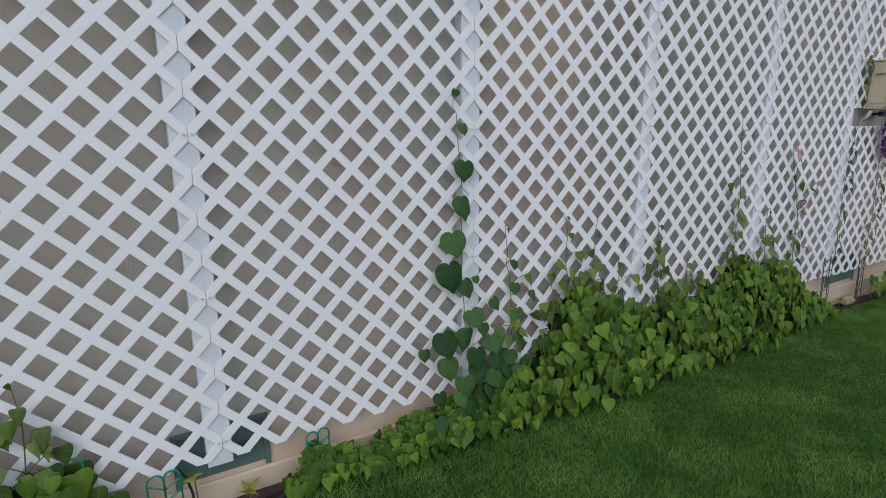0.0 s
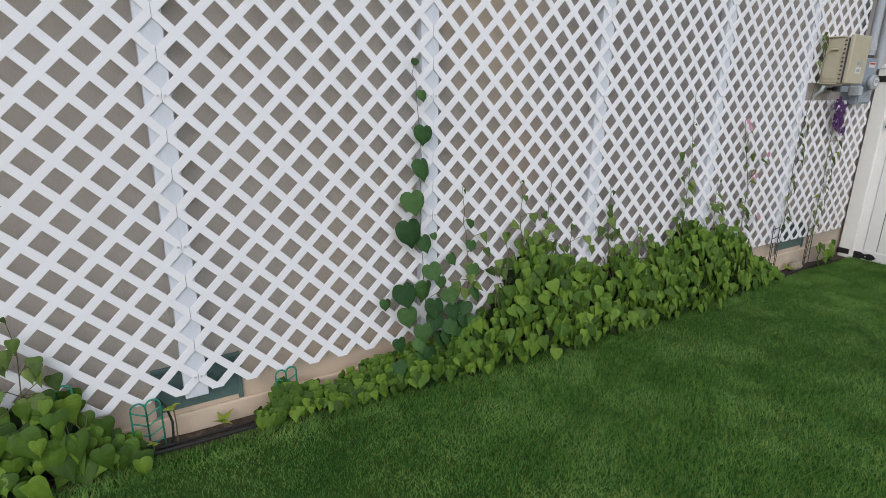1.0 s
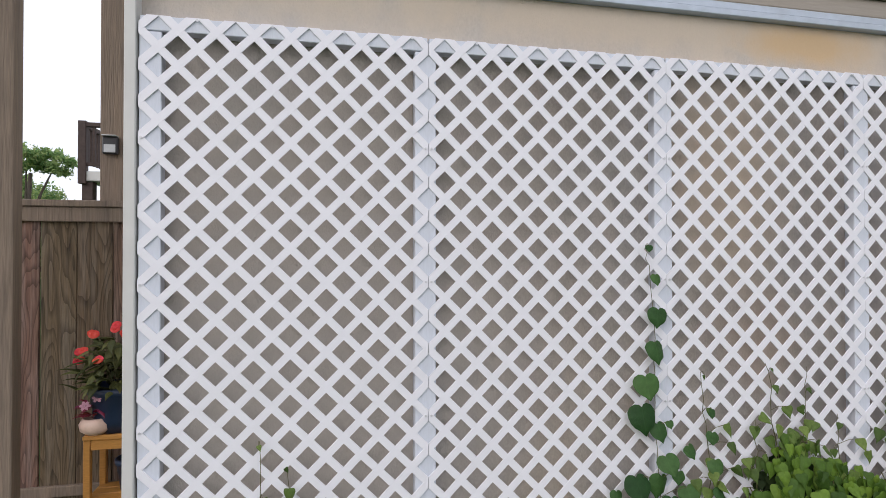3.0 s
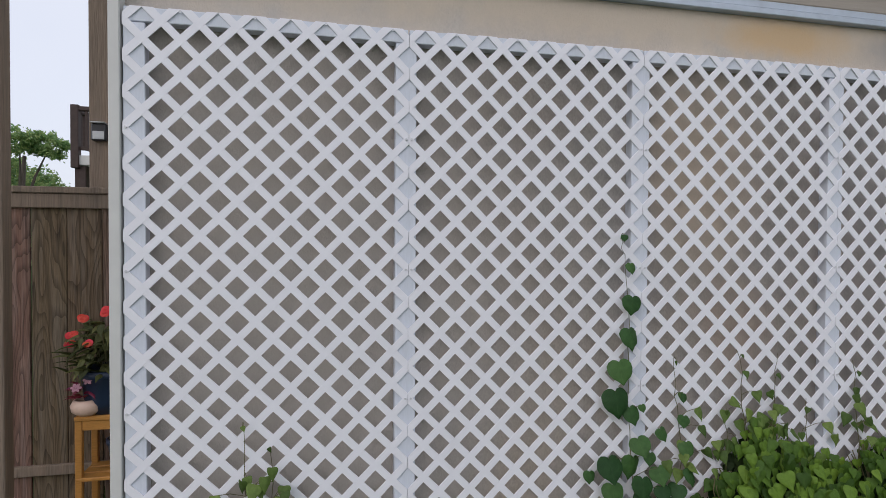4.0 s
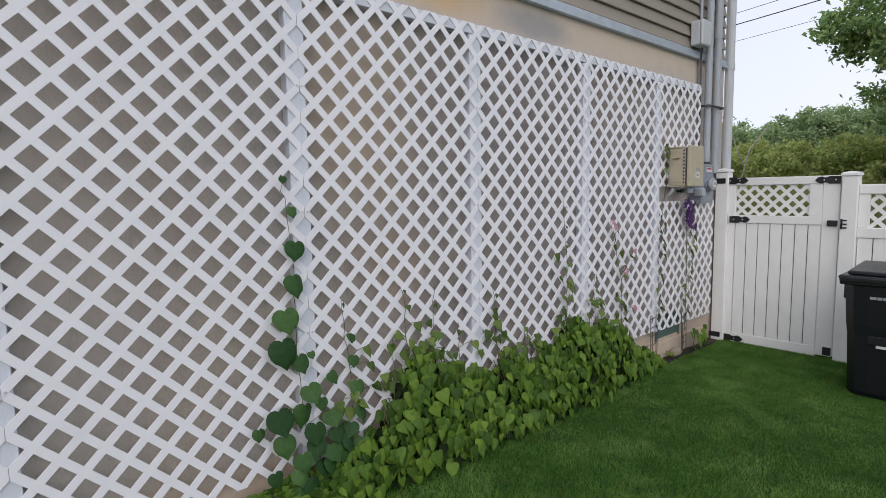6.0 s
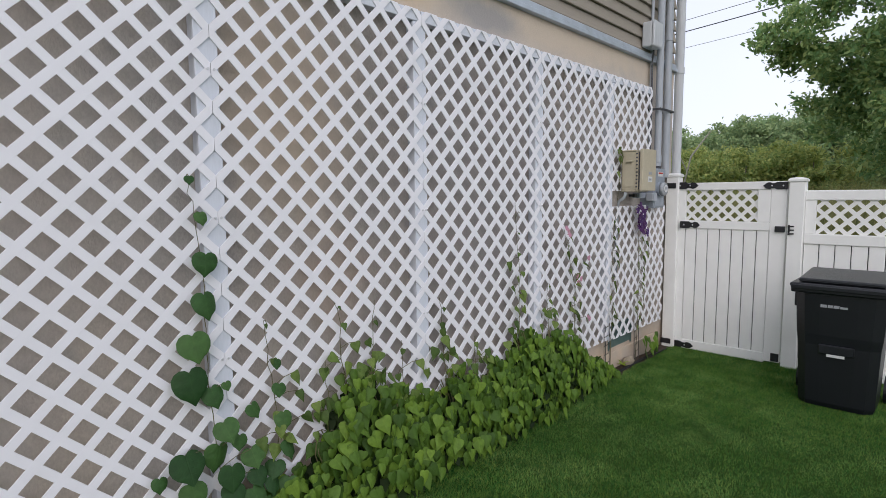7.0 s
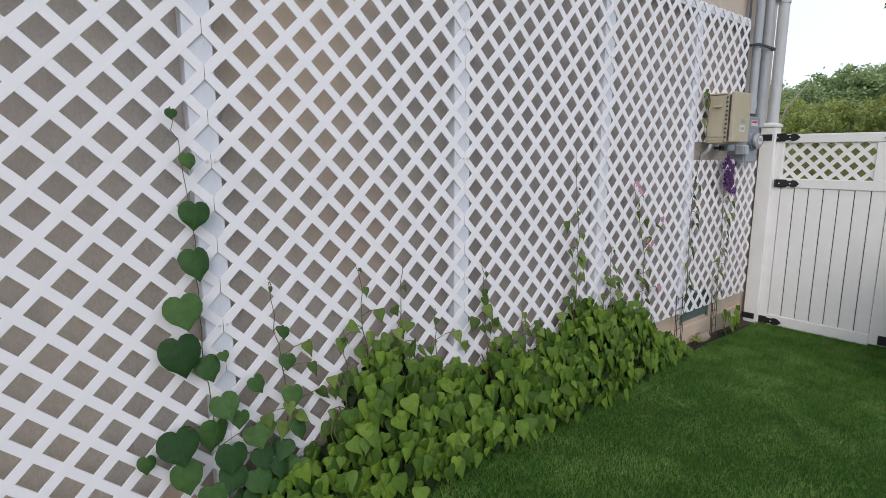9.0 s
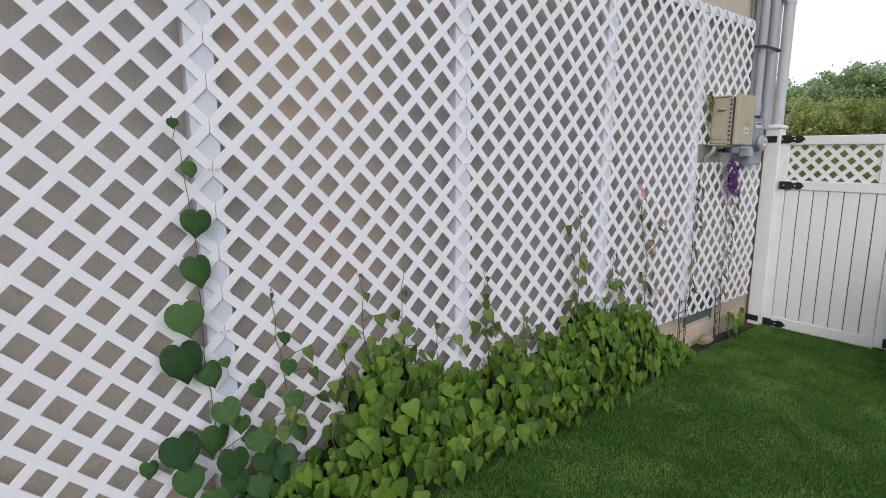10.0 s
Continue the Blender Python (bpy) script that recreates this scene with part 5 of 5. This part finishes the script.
for x, y, z in ((-0.06, -0.13, 0.46), (0.06, -0.12, 0.45), (-0.12, -0.08, 0.38), (0.10, -0.1, 0.39), (-0.03, -0.16, 0.35), (0.0, -0.05, 0.48), (-0.15, -0.02, 0.32)):
    for k in range(3):
        bloom(Vector((x + rnd.gauss(0, 0.006), y + 0.006 * k, z + rnd.gauss(0, 0.006))), 0.018, M_ORANGE, 6, pot, (80 + rnd.uniform(-40, 30), rnd.uniform(-40, 40), 0), 0.55)
pot2 = thing("flower_pot", "small round pale peach pot with dark red leaves on the stand", "potted plant", (-0.425, 0.735, zt))
pot2.scale = (1.4, 1.4, 1.25)
part("pot", lathe(bmesh.new(), 0, 0, [(0.03, 0), (0.052, 0.02), (0.056, 0.045), (0.045, 0.068), (0.038, 0.070), (0.036, 0.06)], 20), M_WHITEPOT, pot2, smooth=True)
RED = leaf_mesh("leaf", M_DARKRED, 0.55, 0.25, 0.3, notch=0.03)
for i in range(34):
    a = rnd.uniform(0, 2 * math.pi)
    share("leaf", RED, pot2, Matrix.Translation((0.03 * math.cos(a), 0.03 * math.sin(a), 0.07 + 0.10 * rnd.random())) @ pose(0, 0, 0, rnd.uniform(-30, 50), 0, math.degrees(a) - 90) @ Matrix.Scale(rnd.uniform(0.035, 0.055), 4))
for x, y, z in ((0.02, -0.04, 0.16), (-0.02, -0.045, 0.13)):
    bloom(Vector((x, y, z)), 0.02, M_PINK, 6, pot2, (70, 0, 0))
pot3 = thing("flower_pot", "dark empty plastic pot on the lower shelf", "pot", (-0.27, 0.83, G + 0.3555))
part("pot", lathe(bmesh.new(), 0, 0, [(0.065, 0), (0.085, 0.14), (0.093, 0.145), (0.093, 0.17), (0.08, 0.172), (0.075, 0.15)], 20), M_BLUEPOT, pot3, smooth=True)


# ---- trees, shrubs and grass beyond the gate ----
def tree(name, label, loc, height, radius, crown_z, n, size, material, seed, group="", lobes=14, squash=1.0, trunk_r=0.16, lobe_r=(0.22, 0.42), extra=()):
    g = np.random.default_rng(seed)
    t = thing(name, label, "tree", loc, group=group)
    r = random.Random(seed)
    lob = []
    for i in range(lobes):
        a = r.uniform(0, 2 * math.pi)
        u = r.uniform(-1, 1)
        k = r.uniform(0.45, 1.0)
        c = Vector((radius * k * math.cos(a) * math.sqrt(1 - u * u * 0.6), radius * k * math.sin(a) * math.sqrt(1 - u * u * 0.6), crown_z + (height - crown_z) * (0.5 + 0.45 * u)))
        lob.append((c, radius * r.uniform(*lobe_r)))
    lob += [(Vector(e[:3]), e[3]) for e in extra]
    bm = bmesh.new()
    tube(bm, [(0, 0, -0.2), (0.05, 0.03, crown_z * 0.6), (0.0, 0.0, crown_z + (height - crown_z) * 0.35), (0.1, 0, height * 0.9)], trunk_r, 9, trunk_r * 0.25)
    part("trunk", bm, M_BARK, t, smooth=True)
    bm = bmesh.new()
    for c, _ in lob:
        s = Vector((0, 0, max(crown_z * 0.7, c.z * 0.55)))
        m = s.lerp(c, 0.5) + Vector((0, 0, 0.1 * radius))
        tube(bm, [s, m, c], trunk_r * 0.32, 5, trunk_r * 0.06)
    part("limbs", bm, M_BARK, t)
    per = n // len(lob)
    cs = []
    for c, rad in lob:
        sub = g.normal(size=(max(6, per // 55), 3))
        sub /= np.linalg.norm(sub, axis=1)[:, None]
        sub = np.array(c) + sub * rad * g.uniform(0.45, 1.1, (len(sub), 1)) * np.array([1, 1, 0.75 * squash])
        pick = sub[g.integers(0, len(sub), per)]
        cs.append(pick + g.normal(size=(per, 3)) * rad * np.array([0.16, 0.16, 0.11]))
    v, f = leaf_cloud(np.concatenate(cs), size, g)
    ob = new("crown", quick_mesh("crown", v, f, material))
    ob.parent = t
    tagged(ob, kind="stuff")
    return t


tree("maple_tree", "tall leafy green tree standing beyond the fence", (17.5, -4.65, 0), 11.5, 4.3, 1.4, 170000, 0.072, M_LEAF_FAR, 3, lobes=64, trunk_r=0.22, lobe_r=(0.16, 0.30), extra=((-0.8, 5.6, 5.3, 0.75), (-0.5, 5.0, 4.6, 0.8), (0.2, 5.2, 6.5, 0.9), (0.0, 4.6, 3.6, 0.9), (0.3, 4.8, 7.4, 0.9), (0.0, 3.4, 8.3, 1.0), (0.4, 2.2, 8.8, 1.1), (-0.3, 3.8, 6.2, 1.0), (0.0, 1.6, 7.6, 1.2), (-0.6, 2.6, 5.2, 1.1), (-0.4, 3.0, 3.6, 1.1), (-0.5, 1.2, 4.4, 1.2), (-1.0, 2.4, 7.0, 1.1), (-0.8, 0.8, 8.2, 1.3), (-1.0, -0.4, 6.4, 1.3), (0.5, 3.0, 9.6, 1.1), (-0.5, 1.4, 9.8, 1.2), (-1.2, 0.4, 3.2, 1.2)))
tree("maple_tree", "leafy green tree behind the white fence", (16.0, -2.6, 0), 4.2, 2.0, 0.5, 36000, 0.062, M_LEAF_FAR, 8, lobes=24, trunk_r=0.1, lobe_r=(0.2, 0.36))
k = 0
for x, y, h, rad in ((35, 12.5, 6.4, 2.8), (36, 9.4, 4.9, 2.6), (38, 7.0, 6.1, 2.3), (38, 3.6, 5.9, 2.6), (40, -1.0, 7.0, 3.2), (39, 15.5, 6.4, 3.0), (42, 8.0, 6.4, 3.0), (38, -6.0, 7.5, 3.5), (37, 18.5, 6.0, 3.0), (40, 5.0, 6.8, 2.6)):
    k += 1
    tree("wood_tree", "dark green tree in the distant wood edge", (x, y, 0), h * 0.93, rad, 0.6, 34000, 0.115, M_LEAF_FAR2, 20 + k, group="wood edge", lobes=26, lobe_r=(0.36, 0.5))
for x, y, h, rad in ((24, 8.6, 3.3, 1.7), (22, 6.4, 2.9, 1.5), (24, 4.8, 3.2, 1.8), (21, 2.8, 2.8, 1.6), (20, 0.8, 2.8, 1.6), (26, 11.0, 3.4, 1.9), (19, -1.8, 3.0, 1.7), (22, 12.5, 3.0, 1.5), (28, 6.6, 3.6, 1.8), (27, 3.0, 3.5, 1.8)):
    k += 1
    tree("shrub", "olive green shrub beyond the gate", (x, y, 0), h, rad, 0.1, 22000, 0.066, M_LEAF_SHRUB, 40 + k, group="shrubs", lobes=24, trunk_r=0.05, lobe_r=(0.3, 0.48))
tree("garden_tree", "light green tree behind the wooden fence", (-6.4, 12.5, 0), 4.1, 1.5, 1.2, 30000, 0.05, M_LEAF_FAR, 71, lobes=16)
tree("garden_tree", "light green tree behind the wooden fence", (-8.2, 13.5, 0), 4.4, 1.7, 1.2, 30000, 0.05, M_LEAF_FAR, 72, lobes=16)

gen = np.random.default_rng(5)
kk = 26000
px, py = gen.uniform(9.6, 14.0, kk), gen.uniform(-7, 6.5, kk)
hh = gen.uniform(1.35, 1.86, kk) + 0.06 * np.sin(3.1 * py) + (px - 9.6) * 0.03
ang = gen.uniform(0, 2 * np.pi, kk)
base = np.stack([px, py, np.full(kk, -0.02)], 1)
side = np.stack([np.cos(ang), np.sin(ang), np.zeros(kk)], 1) * 0.012
tip = base + np.stack([gen.normal(0, 0.16, kk), gen.normal(0, 0.16, kk), hh], 1)
tv = np.stack([base - side, base + side, tip], 1).reshape(-1, 3)
tagged(new("tall_grass", quick_mesh("tall_grass", tv, np.arange(3 * kk).reshape(-1, 3), M_TALL)), "pale tall meadow grass behind the gate", "grass", kind="stuff")

dead = thing("dead_tree", "leaning bare pale dead trunk among the shrubs", "tree", (18.4, 4.10, 0))
part("trunk", tube(bmesh.new(), [(0, 0, -0.1), (0.0, -0.25, 1.6), (0.0, -0.50, 2.75), (0.0, -1.02, 3.45)], 0.045, 7, 0.02), M_DEAD, dead, smooth=True)
part("branch", tube(bmesh.new(), [(0.0, -0.40, 2.3), (0.05, -0.1, 2.9), (0.0, -0.05, 3.3)], 0.02, 5, 0.008), M_DEAD, dead, smooth=True)

# overhead cables
for z, dz, r, lab in ((6.92, 0.055, 0.016, "black overhead power cable"), (6.40, 0.05, 0.007, "thin overhead cable"), (7.28, 0.06, 0.009, "thin overhead cable")):
    pts = [(20.0 + 0.05 * (y - 3), y, z - dz * (y - 3.4) + 0.0016 * (y - 3.4) ** 2) for y in np.linspace(-24, 24, 40)]
    tagged(part("overhead_cable", tube(bmesh.new(), pts, r, 5), M_CABLE), lab + " against the sky", "cable", group="overhead cables")
